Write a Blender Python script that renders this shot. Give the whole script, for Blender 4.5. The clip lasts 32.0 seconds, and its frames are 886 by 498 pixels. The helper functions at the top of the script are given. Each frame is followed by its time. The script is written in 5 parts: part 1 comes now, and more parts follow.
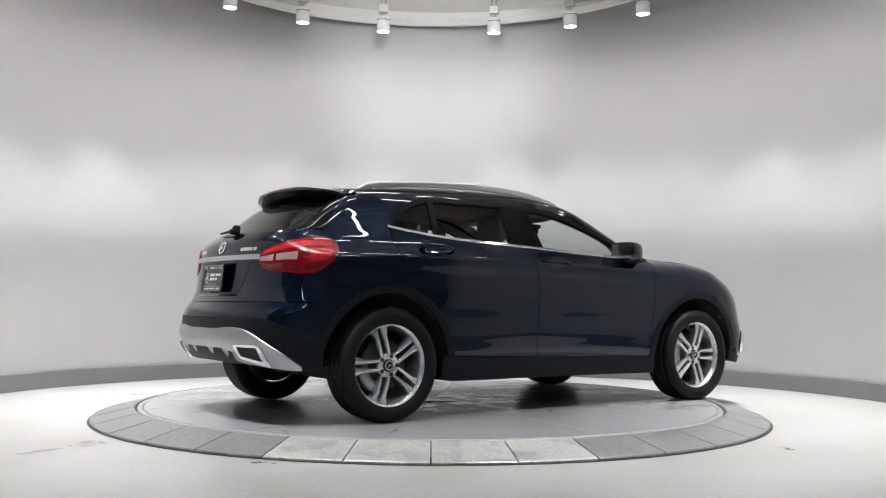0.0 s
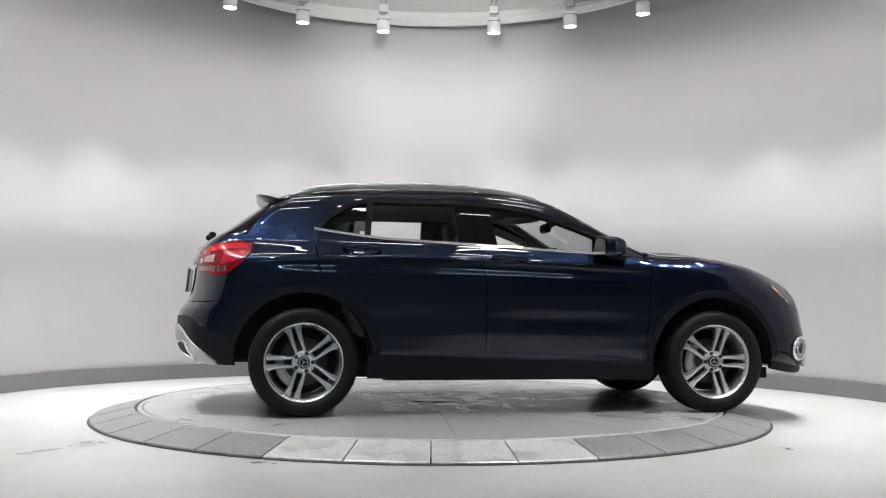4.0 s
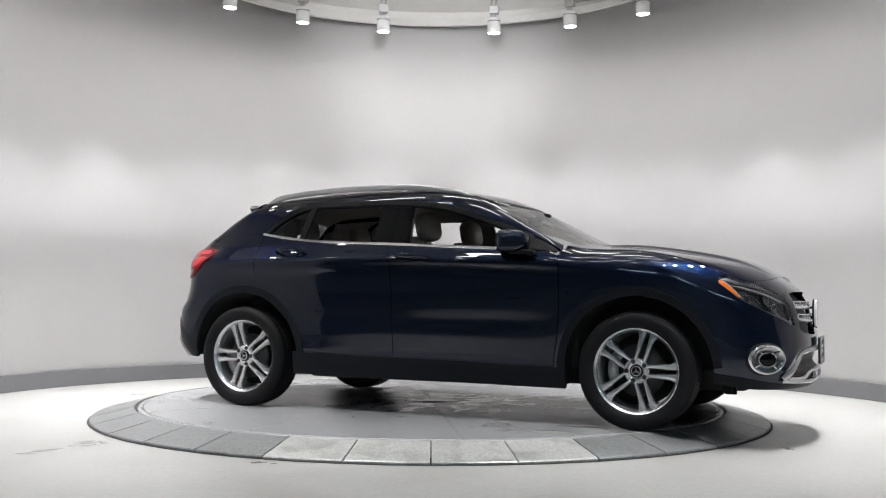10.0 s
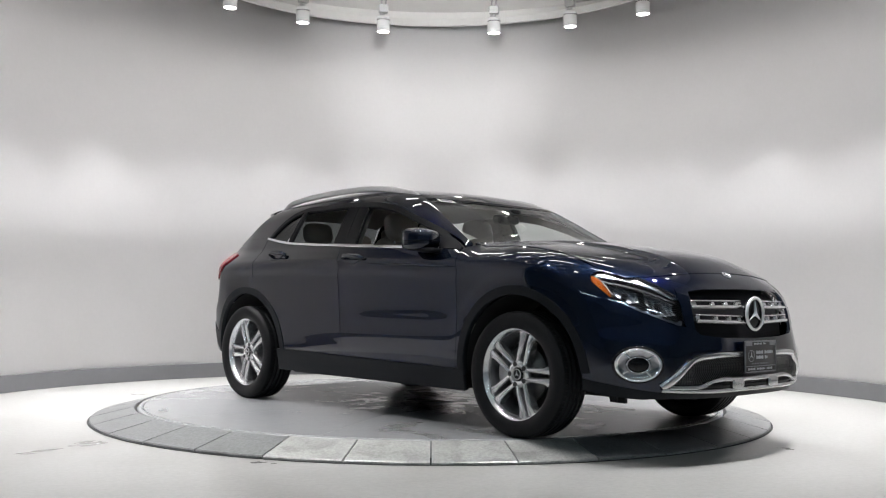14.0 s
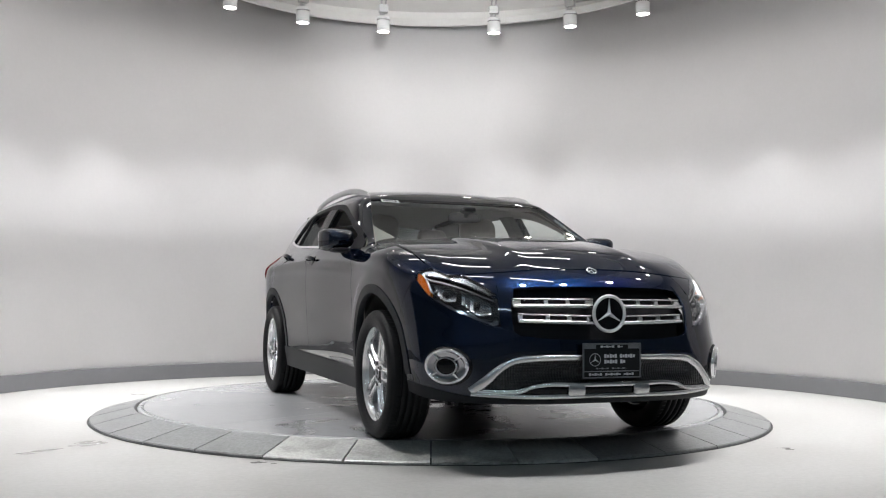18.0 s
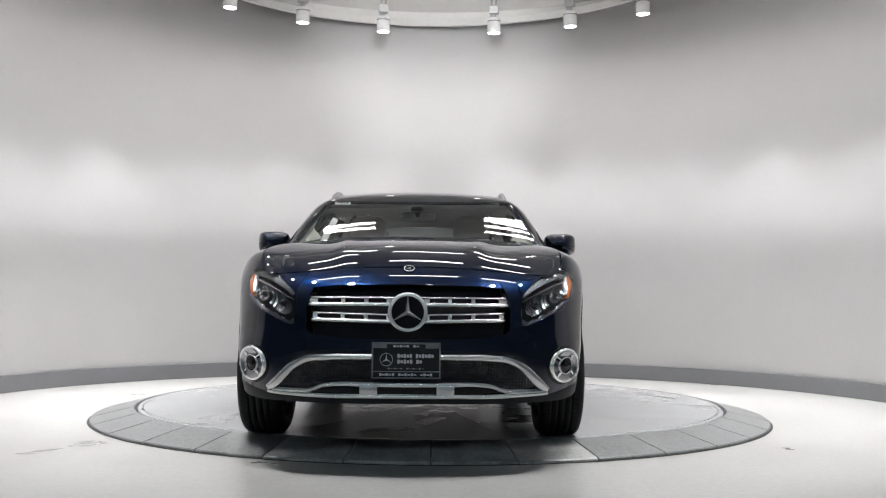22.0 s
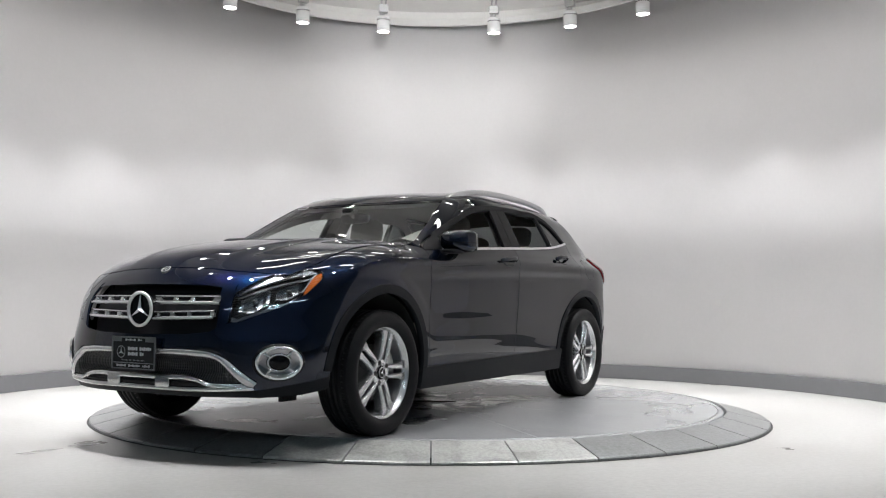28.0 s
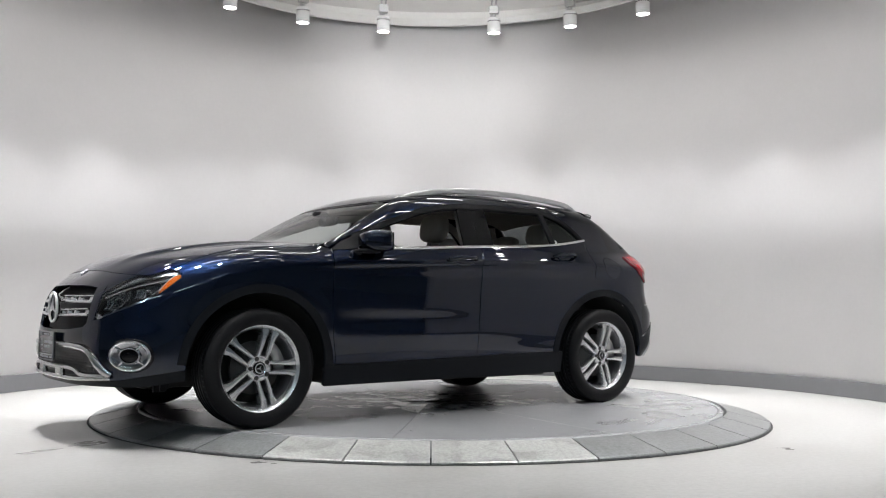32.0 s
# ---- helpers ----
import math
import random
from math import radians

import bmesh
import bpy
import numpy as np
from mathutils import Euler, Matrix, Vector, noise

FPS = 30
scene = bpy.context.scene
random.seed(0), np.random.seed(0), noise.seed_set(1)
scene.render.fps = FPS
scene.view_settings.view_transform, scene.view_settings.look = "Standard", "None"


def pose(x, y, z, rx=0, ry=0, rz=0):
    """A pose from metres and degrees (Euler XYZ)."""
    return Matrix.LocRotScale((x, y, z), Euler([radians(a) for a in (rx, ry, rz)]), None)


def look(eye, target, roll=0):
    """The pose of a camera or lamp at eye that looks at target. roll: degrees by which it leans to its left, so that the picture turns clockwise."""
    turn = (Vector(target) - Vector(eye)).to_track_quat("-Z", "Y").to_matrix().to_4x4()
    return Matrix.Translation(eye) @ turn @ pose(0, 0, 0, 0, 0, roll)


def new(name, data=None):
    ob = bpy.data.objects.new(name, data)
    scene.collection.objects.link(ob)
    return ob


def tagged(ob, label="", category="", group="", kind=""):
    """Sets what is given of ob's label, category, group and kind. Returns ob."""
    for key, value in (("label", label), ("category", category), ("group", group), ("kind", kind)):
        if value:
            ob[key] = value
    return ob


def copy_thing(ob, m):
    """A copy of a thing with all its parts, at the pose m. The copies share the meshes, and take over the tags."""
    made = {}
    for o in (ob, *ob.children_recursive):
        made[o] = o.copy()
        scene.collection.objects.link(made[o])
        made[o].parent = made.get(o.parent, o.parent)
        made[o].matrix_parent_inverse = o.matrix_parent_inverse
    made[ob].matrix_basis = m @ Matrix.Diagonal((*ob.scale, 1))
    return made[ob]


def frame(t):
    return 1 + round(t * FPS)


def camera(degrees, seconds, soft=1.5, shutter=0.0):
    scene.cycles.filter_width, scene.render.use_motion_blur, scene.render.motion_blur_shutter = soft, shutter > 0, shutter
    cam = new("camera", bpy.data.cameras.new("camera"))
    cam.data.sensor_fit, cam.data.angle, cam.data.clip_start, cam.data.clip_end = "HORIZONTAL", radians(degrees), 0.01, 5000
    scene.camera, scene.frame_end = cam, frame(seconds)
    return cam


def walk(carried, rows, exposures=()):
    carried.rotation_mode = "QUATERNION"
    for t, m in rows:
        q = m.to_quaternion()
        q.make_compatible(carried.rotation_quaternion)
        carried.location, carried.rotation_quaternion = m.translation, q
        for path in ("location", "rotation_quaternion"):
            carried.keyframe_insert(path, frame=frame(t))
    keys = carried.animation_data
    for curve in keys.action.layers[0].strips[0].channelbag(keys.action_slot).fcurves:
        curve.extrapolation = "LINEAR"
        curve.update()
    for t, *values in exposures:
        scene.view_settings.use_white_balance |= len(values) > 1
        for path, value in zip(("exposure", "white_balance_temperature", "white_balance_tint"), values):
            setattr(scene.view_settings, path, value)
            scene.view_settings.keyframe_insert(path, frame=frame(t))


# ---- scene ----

# ---- the camera: a phone on a stand, held still ----
cam = camera(49.3, 32.0, soft=1.1)


def tilted(eye, yaw, pitch, roll):
    """A level-footed camera: degrees to the right of +y, up from the horizon, and of lean."""
    a, b = radians(pitch), radians(yaw)
    ahead = Vector((math.sin(b) * math.cos(a), math.cos(b) * math.cos(a), math.sin(a)))
    return look(eye, Vector(eye) + ahead, roll)


STAND = tilted((0.0, -7.073, 0.714), 0.608, 3.136, 0.49)
walk(cam, [(0, STAND), (32, STAND)])

# ---- light ----
world = bpy.data.worlds.new("world")
scene.world = world
world.use_nodes = True
world.node_tree.nodes["Background"].inputs[0].default_value = (0.8, 0.85, 0.9, 1)
world.node_tree.nodes["Background"].inputs[1].default_value = 0.02
scene.view_settings.exposure = 0.19

WALL_R, WALL_C = 3.826, (0.036, -0.127)
FLOOR_Z = -0.080
CEIL_Z = 3.98
LAMP_C = (0.05, 0.10)


def spot(name, eye, target, watts, degrees, blend=0.5, size=0.05, colour=(0.985, 0.985, 0.990)):
    data = bpy.data.lights.new(name, "SPOT")
    data.energy, data.spot_size, data.spot_blend, data.shadow_soft_size, data.color = watts, radians(degrees), blend, size, colour
    ob = new(name, data)
    ob.matrix_world = look(eye, target)
    return ob


# ---- materials ----
def nodes_of(name):
    m = bpy.data.materials.new(name)
    m.use_nodes = True
    t = m.node_tree
    return m, t, t.nodes["Principled BSDF"]


def plain(name, colour, rough=0.5, metal=0.0, coat=0.0, coat_rough=0.03, bump=0.0, scale=40.0, vary=0.0, spec=0.5):
    """A procedural surface with a mottled colour at two scales and a fine relief."""
    m, t, b = nodes_of(name)
    b.inputs["Base Color"].default_value = (*colour, 1)
    b.inputs["Roughness"].default_value = rough
    b.inputs["Metallic"].default_value = metal
    b.inputs["Coat Weight"].default_value = coat
    b.inputs["Coat Roughness"].default_value = coat_rough
    b.inputs["Specular IOR Level"].default_value = spec
    if vary or bump:
        co = t.nodes.new("ShaderNodeTexCoord")
        n1 = t.nodes.new("ShaderNodeTexNoise")
        n1.inputs["Scale"].default_value, n1.inputs["Detail"].default_value = scale, 6
        t.links.new(co.outputs["Object"], n1.inputs["Vector"])
        if vary:
            n2 = t.nodes.new("ShaderNodeTexNoise")
            n2.inputs["Scale"].default_value, n2.inputs["Detail"].default_value = scale / 14, 3
            t.links.new(co.outputs["Object"], n2.inputs["Vector"])
            add = t.nodes.new("ShaderNodeMath")
            add.operation = "ADD"
            t.links.new(n1.outputs[0], add.inputs[0]), t.links.new(n2.outputs[0], add.inputs[1])
            mr = t.nodes.new("ShaderNodeMapRange")
            mr.inputs[1].default_value, mr.inputs[2].default_value = 0.7, 1.3
            mr.inputs[3].default_value, mr.inputs[4].default_value = 1 - vary, 1 + vary
            t.links.new(add.outputs[0], mr.inputs[0])
            mul = t.nodes.new("ShaderNodeMix")
            mul.data_type, mul.blend_type = "RGBA", "MULTIPLY"
            mul.inputs[0].default_value = 1
            mul.inputs[6].default_value = (*colour, 1)
            t.links.new(mr.outputs[0], mul.inputs[7])
            t.links.new(mul.outputs[2], b.inputs["Base Color"])
        if bump:
            bp = t.nodes.new("ShaderNodeBump")
            bp.inputs["Strength"].default_value, bp.inputs["Distance"].default_value = bump, 0.01
            t.links.new(n1.outputs[0], bp.inputs["Height"])
            t.links.new(bp.outputs[0], b.inputs["Normal"])
    return m


def glowing(name, colour, strength):
    m, t, b = nodes_of(name)
    b.inputs["Base Color"].default_value = (*colour, 1)
    b.inputs["Emission Color"].default_value = (*colour, 1)
    b.inputs["Emission Strength"].default_value = strength
    return m


def pane_glass(name, tint):
    """Thin window glass: a tinted clear pane with a gloss by Fresnel."""
    m = bpy.data.materials.new(name)
    m.use_nodes = True
    t = m.node_tree
    t.nodes.remove(t.nodes["Principled BSDF"])
    clear, gloss, mix, lw, pw, fr = (t.nodes.new("ShaderNode" + k) for k in ("BsdfTransparent", "BsdfGlossy", "MixShader", "LayerWeight", "Math", "MapRange"))
    clear.inputs[0].default_value = (*tint, 1)
    gloss.inputs["Roughness"].default_value = 0.01
    lw.inputs[0].default_value = 0.5
    pw.operation, pw.inputs[1].default_value = "POWER", 5.0
    fr.inputs[3].default_value, fr.inputs[4].default_value = 0.055, 1.0
    t.links.new(lw.outputs["Facing"], pw.inputs[0]), t.links.new(pw.outputs[0], fr.inputs[0])
    t.links.new(fr.outputs[0], mix.inputs[0]), t.links.new(clear.outputs[0], mix.inputs[1]), t.links.new(gloss.outputs[0], mix.inputs[2])
    t.links.new(mix.outputs[0], t.nodes["Material Output"].inputs[0])
    return m


WALL = plain("wall_plaster", (0.75, 0.735, 0.742), 0.75, vary=0.015, bump=0.03, scale=30)
CEIL = plain("ceiling_paint", (0.72, 0.71, 0.69), 0.8, vary=0.02, scale=20)
BASE = plain("baseboard_grey", (0.145, 0.145, 0.152), 0.5, vary=0.04, scale=25)


def math_node(t, op, a, b=None, clamp=False):
    n = t.nodes.new("ShaderNodeMath")
    n.operation, n.use_clamp = op, clamp
    for k, v in ((0, a), (1, b)):
        if v is None:
            continue
        if isinstance(v, (int, float)):
            n.inputs[k].default_value = v
        else:
            t.links.new(v, n.inputs[k])
    return n.outputs[0]


def noise_node(t, vec, scale, detail=4, rough=0.55, warp=0.0):
    n = t.nodes.new("ShaderNodeTexNoise")
    n.inputs["Scale"].default_value, n.inputs["Detail"].default_value, n.inputs["Roughness"].default_value, n.inputs["Distortion"].default_value = scale, detail, rough, warp
    t.links.new(vec, n.inputs["Vector"])
    return n.outputs[0]


def ramp_node(t, value, lo, hi, a, b):
    n = t.nodes.new("ShaderNodeMapRange")
    for k, v in enumerate((lo, hi, a, b)):
        n.inputs[k + 1].default_value = v
    t.links.new(value, n.inputs[0])
    return n.outputs[0]


def worn(name, colour, rough, stain, stains=(1.3, 0.55, 0.68, 0.5), speck=(30.0, 0.10), scuff=0.0, oil=0.0, bump=0.04, own=False, gloss=0.0):
    """A trodden floor surface: broad clouds, blotchy stains, fine specks, scuffs drawn along, and oil near the middle."""
    m, t, b = nodes_of(name)
    co = t.nodes.new("ShaderNodeTexCoord").outputs["Object"]
    vec = co
    if own:
        info, add = t.nodes.new("ShaderNodeObjectInfo"), t.nodes.new("ShaderNodeVectorMath")
        add.operation = "ADD"
        mul = math_node(t, "MULTIPLY", info.outputs["Random"], 37.0)
        comb = t.nodes.new("ShaderNodeCombineXYZ")
        t.links.new(mul, comb.inputs[0]), t.links.new(mul, comb.inputs[2])
        t.links.new(co, add.inputs[0]), t.links.new(comb.outputs[0], add.inputs[1])
        vec = add.outputs[0]
    fine = noise_node(t, vec, speck[0], 6, 0.7)
    tone = ramp_node(t, fine, 0.3, 0.7, 1 - speck[1], 1 + speck[1])
    broad = noise_node(t, vec, stains[0], 5, 0.6, 0.6)
    mark = ramp_node(t, broad, stains[1], stains[2], 0.0, stains[3])
    if scuff:
        mp = t.nodes.new("ShaderNodeMapping")
        mp.inputs["Scale"].default_value = (1.2, 16.0, 1.0)
        mp.inputs["Rotation"].default_value = (0, 0, 0.35)
        t.links.new(vec, mp.inputs["Vector"])
        mark = math_node(t, "MAXIMUM", mark, ramp_node(t, noise_node(t, mp.outputs[0], 1.6, 5, 0.7, 0.4), 0.62, 0.72, 0.0, scuff))
    if oil:
        ln = t.nodes.new("ShaderNodeVectorMath")
        ln.operation = "LENGTH"
        t.links.new(co, ln.inputs[0])
        near = ramp_node(t, ln.outputs["Value"], 0.35, 1.15, 0.16, -0.02)
        drops = math_node(t, "ADD", noise_node(t, vec, 4.5, 5, 0.65, 1.2), near)
        mark = math_node(t, "MAXIMUM", mark, ramp_node(t, drops, 0.66, 0.71, 0.0, oil))
    mix = t.nodes.new("ShaderNodeMix")
    mix.data_type, mix.blend_type = "RGBA", "MIX"
    mix.inputs[6].default_value, mix.inputs[7].default_value = (*colour, 1), (*stain, 1)
    t.links.new(mark, mix.inputs[0])
    mul = t.nodes.new("ShaderNodeMix")
    mul.data_type, mul.blend_type = "RGBA", "MULTIPLY"
    mul.inputs[0].default_value = 1
    t.links.new(mix.outputs[2], mul.inputs[6]), t.links.new(tone, mul.inputs[7])
    t.links.new(mul.outputs[2], b.inputs["Base Color"])
    t.links.new(ramp_node(t, math_node(t, "ADD", broad, mark), 0.3, 1.2, rough, rough * (0.75 - gloss)), b.inputs["Roughness"])
    bp = t.nodes.new("ShaderNodeBump")
    bp.inputs["Strength"].default_value, bp.inputs["Distance"].default_value = bump, 0.01
    t.links.new(fine, bp.inputs["Height"]), t.links.new(bp.outputs[0], b.inputs["Normal"])
    return m


FLOOR = worn("floor_concrete", (0.318, 0.314, 0.307), 0.36, (0.17, 0.16, 0.15), (1.3, 0.47, 0.72, 0.6), (35.0, 0.12), scuff=0.5)
DISC = worn("disc_steel_paint", (0.245, 0.247, 0.254), 0.27, (0.08, 0.08, 0.082), (1.4, 0.58, 0.75, 0.5), (40.0, 0.05), oil=0.85, bump=0.012, own=True, gloss=0.25)
RING = worn("ring_concrete", (0.150, 0.153, 0.155), 0.38, (0.07, 0.07, 0.07), (4.0, 0.46, 0.68, 0.7), (60.0, 0.38), bump=0.12, own=True)
PALE = worn("pale_ring_concrete", (0.30, 0.30, 0.29), 0.38, (0.15, 0.15, 0.14), (5.0, 0.48, 0.66, 0.8), (60.0, 0.30), bump=0.12, own=True)
DARK = plain("dark_gap", (0.015, 0.015, 0.015), 0.8)
ROOMGREY = plain("unseen_room_grey", (0.56, 0.60, 0.63), 0.7, vary=0.05, scale=5)
PLENUM = plain("ceiling_grey_paint", (0.60, 0.60, 0.60), 0.8, vary=0.05, scale=8)
LAMPWHITE = plain("lamp_white_enamel", (0.8, 0.8, 0.79), 0.35)
LAMPGREY = plain("lamp_grey_metal", (0.45, 0.45, 0.45), 0.4, metal=0.6)
GLOW = glowing("lamp_glow", (1, 0.98, 0.95), 42.0)


# ---- mesh helpers ----
def link_mesh(name, verts, faces, mat, parent=None, label="", smooth=True, normals=None):
    me = bpy.data.meshes.new(name)
    me.from_pydata([tuple(map(float, v)) for v in verts], [], faces)
    me.materials.append(mat)
    if smooth:
        me.polygons.foreach_set("use_smooth", [True] * len(me.polygons))
    me.update()
    if normals is not None:
        me.normals_split_custom_set_from_vertices([tuple(map(float, n)) for n in normals])
    ob = new(name, me)
    if parent is not None:
        ob.parent = parent
    if label:
        ob["label"] = label
    return ob


def part(name, bm, mat, parent=None, label="", smooth=False):
    me = bpy.data.meshes.new(name)
    bm.to_mesh(me)
    bm.free()
    me.materials.append(mat)
    if smooth:
        me.polygons.foreach_set("use_smooth", [True] * len(me.polygons))
    ob = new(name, me)
    if parent is not None:
        ob.parent = parent
    if label:
        ob["label"] = label
    return ob


def empty(name, label, category, group="", kind=""):
    return tagged(new(name), label, category, group, kind)


def revolve(profile, n=48, a0=0.0, a1=360.0, centre=(0, 0), closed=False):
    """Verts and faces of a profile of (r, z) turned round the vertical axis."""
    full = abs(a1 - a0) >= 359.9
    k = n if full else n + 1
    verts = [(centre[0] + r * math.cos(radians(a0 + (a1 - a0) * i / n)), centre[1] + r * math.sin(radians(a0 + (a1 - a0) * i / n)), z)
             for i in range(k) for r, z in profile]
    m = len(profile)
    faces = []
    for i in range(n):
        j = (i + 1) % k
        for c in range(m if closed else m - 1):
            d = (c + 1) % m
            faces.append((i * m + c, j * m + c, j * m + d, i * m + d))
    if closed and not full:
        faces.append(tuple(range(m)))
        faces.append(tuple(range((k - 1) * m, k * m))[::-1])
    return verts, faces


def box(bm, x0, y0, z0, x1, y1, z1, bevel=0.0):
    made = bmesh.ops.create_cube(bm, size=1.0, matrix=Matrix.Translation(((x0 + x1) / 2, (y0 + y1) / 2, (z0 + z1) / 2)) @ Matrix.Diagonal((x1 - x0, y1 - y0, z1 - z0, 1)))
    if bevel:
        es = list({e for v in made["verts"] for e in v.link_edges})
        bmesh.ops.bevel(bm, geom=es, offset=bevel, segments=2, affect="EDGES", profile=0.7)
    return made


def tube(bm, a, b, r0, r1=None, n=16, caps=True):
    a, b = Vector(a), Vector(b)
    m = Matrix.Translation((a + b) / 2) @ (b - a).to_track_quat("Z", "Y").to_matrix().to_4x4()
    return bmesh.ops.create_cone(bm, cap_ends=caps, segments=n, radius1=r0, radius2=r0 if r1 is None else r1, depth=(b - a).length, matrix=m)


# ---- the round bay ----
def build_room():
    v, f = revolve([(WALL_R, FLOOR_Z), (WALL_R, 4.06), (WALL_R + 0.15, 4.06), (WALL_R + 0.15, FLOOR_Z)], 170, -33, 213, WALL_C, closed=True)
    tagged(link_mesh("wall_round", v, f, WALL), "curved white plaster wall around the turntable", "wall", kind="structure")
    v, f = revolve([(WALL_R - 0.002, FLOOR_Z), (WALL_R - 0.018, FLOOR_Z + 0.002), (WALL_R - 0.018, 0.063), (WALL_R - 0.002, 0.067)], 300, -33, 213, WALL_C)
    tagged(link_mesh("baseboard", v, f, BASE, smooth=False), "grey rubber baseboard along the curved wall", "baseboard", kind="structure")
    v, f = revolve([(RING_OUT, FLOOR_Z), (16.0, FLOOR_Z)], 96)
    tagged(link_mesh("floor", v, f, FLOOR), "pale polished concrete floor with faint stains", "floor", kind="structure")
    # unseen walls added for reflections, their grey tinted cool, and the ceiling
    bm = bmesh.new()
    box(bm, -10, -14.2, FLOOR_Z, 10, -14, 4.2)
    tagged(part("wall_south", bm, ROOMGREY), "unseen pale blue-grey wall, added for reflections", "wall", kind="structure")
    for nm, x in (("wall_east", 10.0), ("wall_west", -10.2)):
        bm = bmesh.new()
        box(bm, x, -14, FLOOR_Z, x + 0.2, 6, 4.2)
        tagged(part(nm, bm, ROOMGREY), "unseen pale blue-grey wall, added for reflections", "wall", kind="structure")
    bm = bmesh.new()
    box(bm, -10, 6, FLOOR_Z, 10, 6.2, 4.2)
    tagged(part("wall_north", bm, ROOMGREY), "unseen pale blue-grey wall, added for reflections", "wall", kind="structure")
    bm = bmesh.new()
    box(bm, -10, -14, 4.06, 10, 6, 4.2)
    tagged(part("ceiling", bm, CEIL), "white painted ceiling", "ceiling", kind="structure")


RING_IN, RING_OUT, RING_ZO = 2.056, 2.338, -0.066


def build_turntable():
    table = empty("turntable", "round grey steel turntable disc with seams", "turntable")
    v, f = revolve([(0.0, 0.0), (0.185, 0.0), (0.192, -0.003), (0.192, -0.02)], 48)
    link_mesh("hub_plate", v, f, DISC, table)
    v, f = revolve([(0.19, -0.012), (2.043, -0.012)], 96)
    link_mesh("under_plate", v, f, DARK, table)
    v, f = revolve([(2.006, -0.02), (2.006, -0.002), (2.009, 0.0), (2.036, 0.0), (2.042, -0.005), (2.042, -0.09)], 128)
    link_mesh("edge_ring", v, f, DISC, table)
    n, m, g = 10, 14, 0.0016
    prof = [(0.197, -0.012), (0.197, -0.001), (0.199, 0.0), (0.7, 0.0), (1.3, 0.0), (1.999, 0.0), (2.001, -0.001), (2.001, -0.012)]
    verts, faces = [], []
    for i in range(m + 1):
        for r, z in prof:
            half = math.degrees(g / r)
            t = radians(half + (36 - 2 * half) * i / m)
            verts.append((r * math.cos(t), r * math.sin(t), z))
    k = len(prof)
    for i in range(m):
        faces += [(i * k + c, (i + 1) * k + c, (i + 1) * k + c + 1, i * k + c + 1) for c in range(k - 1)]
    faces.append(tuple(range(k))), faces.append(tuple(range(m * k, m * k + k))[::-1])
    first = link_mesh("sector_plate", verts, faces, DISC, table, smooth=False)
    for i in range(n):
        o = first if i == 0 else new("sector_plate", first.data)
        o.parent = table
        o.rotation_euler[2] = radians(-95.5 + 36 * i)
    return table


def build_ring():
    ring = empty("ring_kerb", "sloping ring of grey concrete slabs round the turntable", "kerb", kind="structure")
    v, f = revolve([(RING_IN, -0.12), (RING_OUT - 0.01, -0.12)], 96)
    link_mesh("bedding", v, f, DARK, ring)
    v, f = revolve([(RING_OUT + 0.001, FLOOR_Z + 0.003), (RING_OUT + 0.014, FLOOR_Z + 0.0015)], 128)
    link_mesh("outer_joint", v, f, DARK, ring, "dark dirty joint")
    n = 34
    step = 360 / n
    g = 0.0045
    m = 6
    verts, faces = [], []
    prof = [(RING_IN, -0.10), (RING_IN, -0.006), (RING_IN + 0.006, 0.0), (RING_OUT - 0.006, RING_ZO + 0.004), (RING_OUT, RING_ZO - 0.002), (RING_OUT, FLOOR_Z - 0.02)]
    for i in range(m + 1):
        for r, z in prof:
            half = math.degrees(g / r)
            a = radians(half + (step - 2 * half) * i / m)
            verts.append((r * math.cos(a), r * math.sin(a), z))
    k = len(prof)
    for i in range(m):
        for c in range(k - 1):
            faces.append((i * k + c, (i + 1) * k + c, (i + 1) * k + c + 1, i * k + c + 1))
    faces.append(tuple(range(k))), faces.append(tuple(range(m * k, m * k + k))[::-1])
    first = link_mesh("slab", verts, faces, RING, ring, smooth=False)
    first.rotation_euler[2] = radians(-90)
    # the four slabs nearest the camera are paler than the rest
    pale = first.data.copy()
    pale.materials[0] = PALE
    first.data = pale
    dark = pale.copy()
    dark.materials[0] = RING
    for i in range(1, n):
        o = new("slab", pale if i in (1, n - 1, n - 2) else dark)
        o.parent = ring
        o.rotation_euler[2] = radians(-90 + i * step)


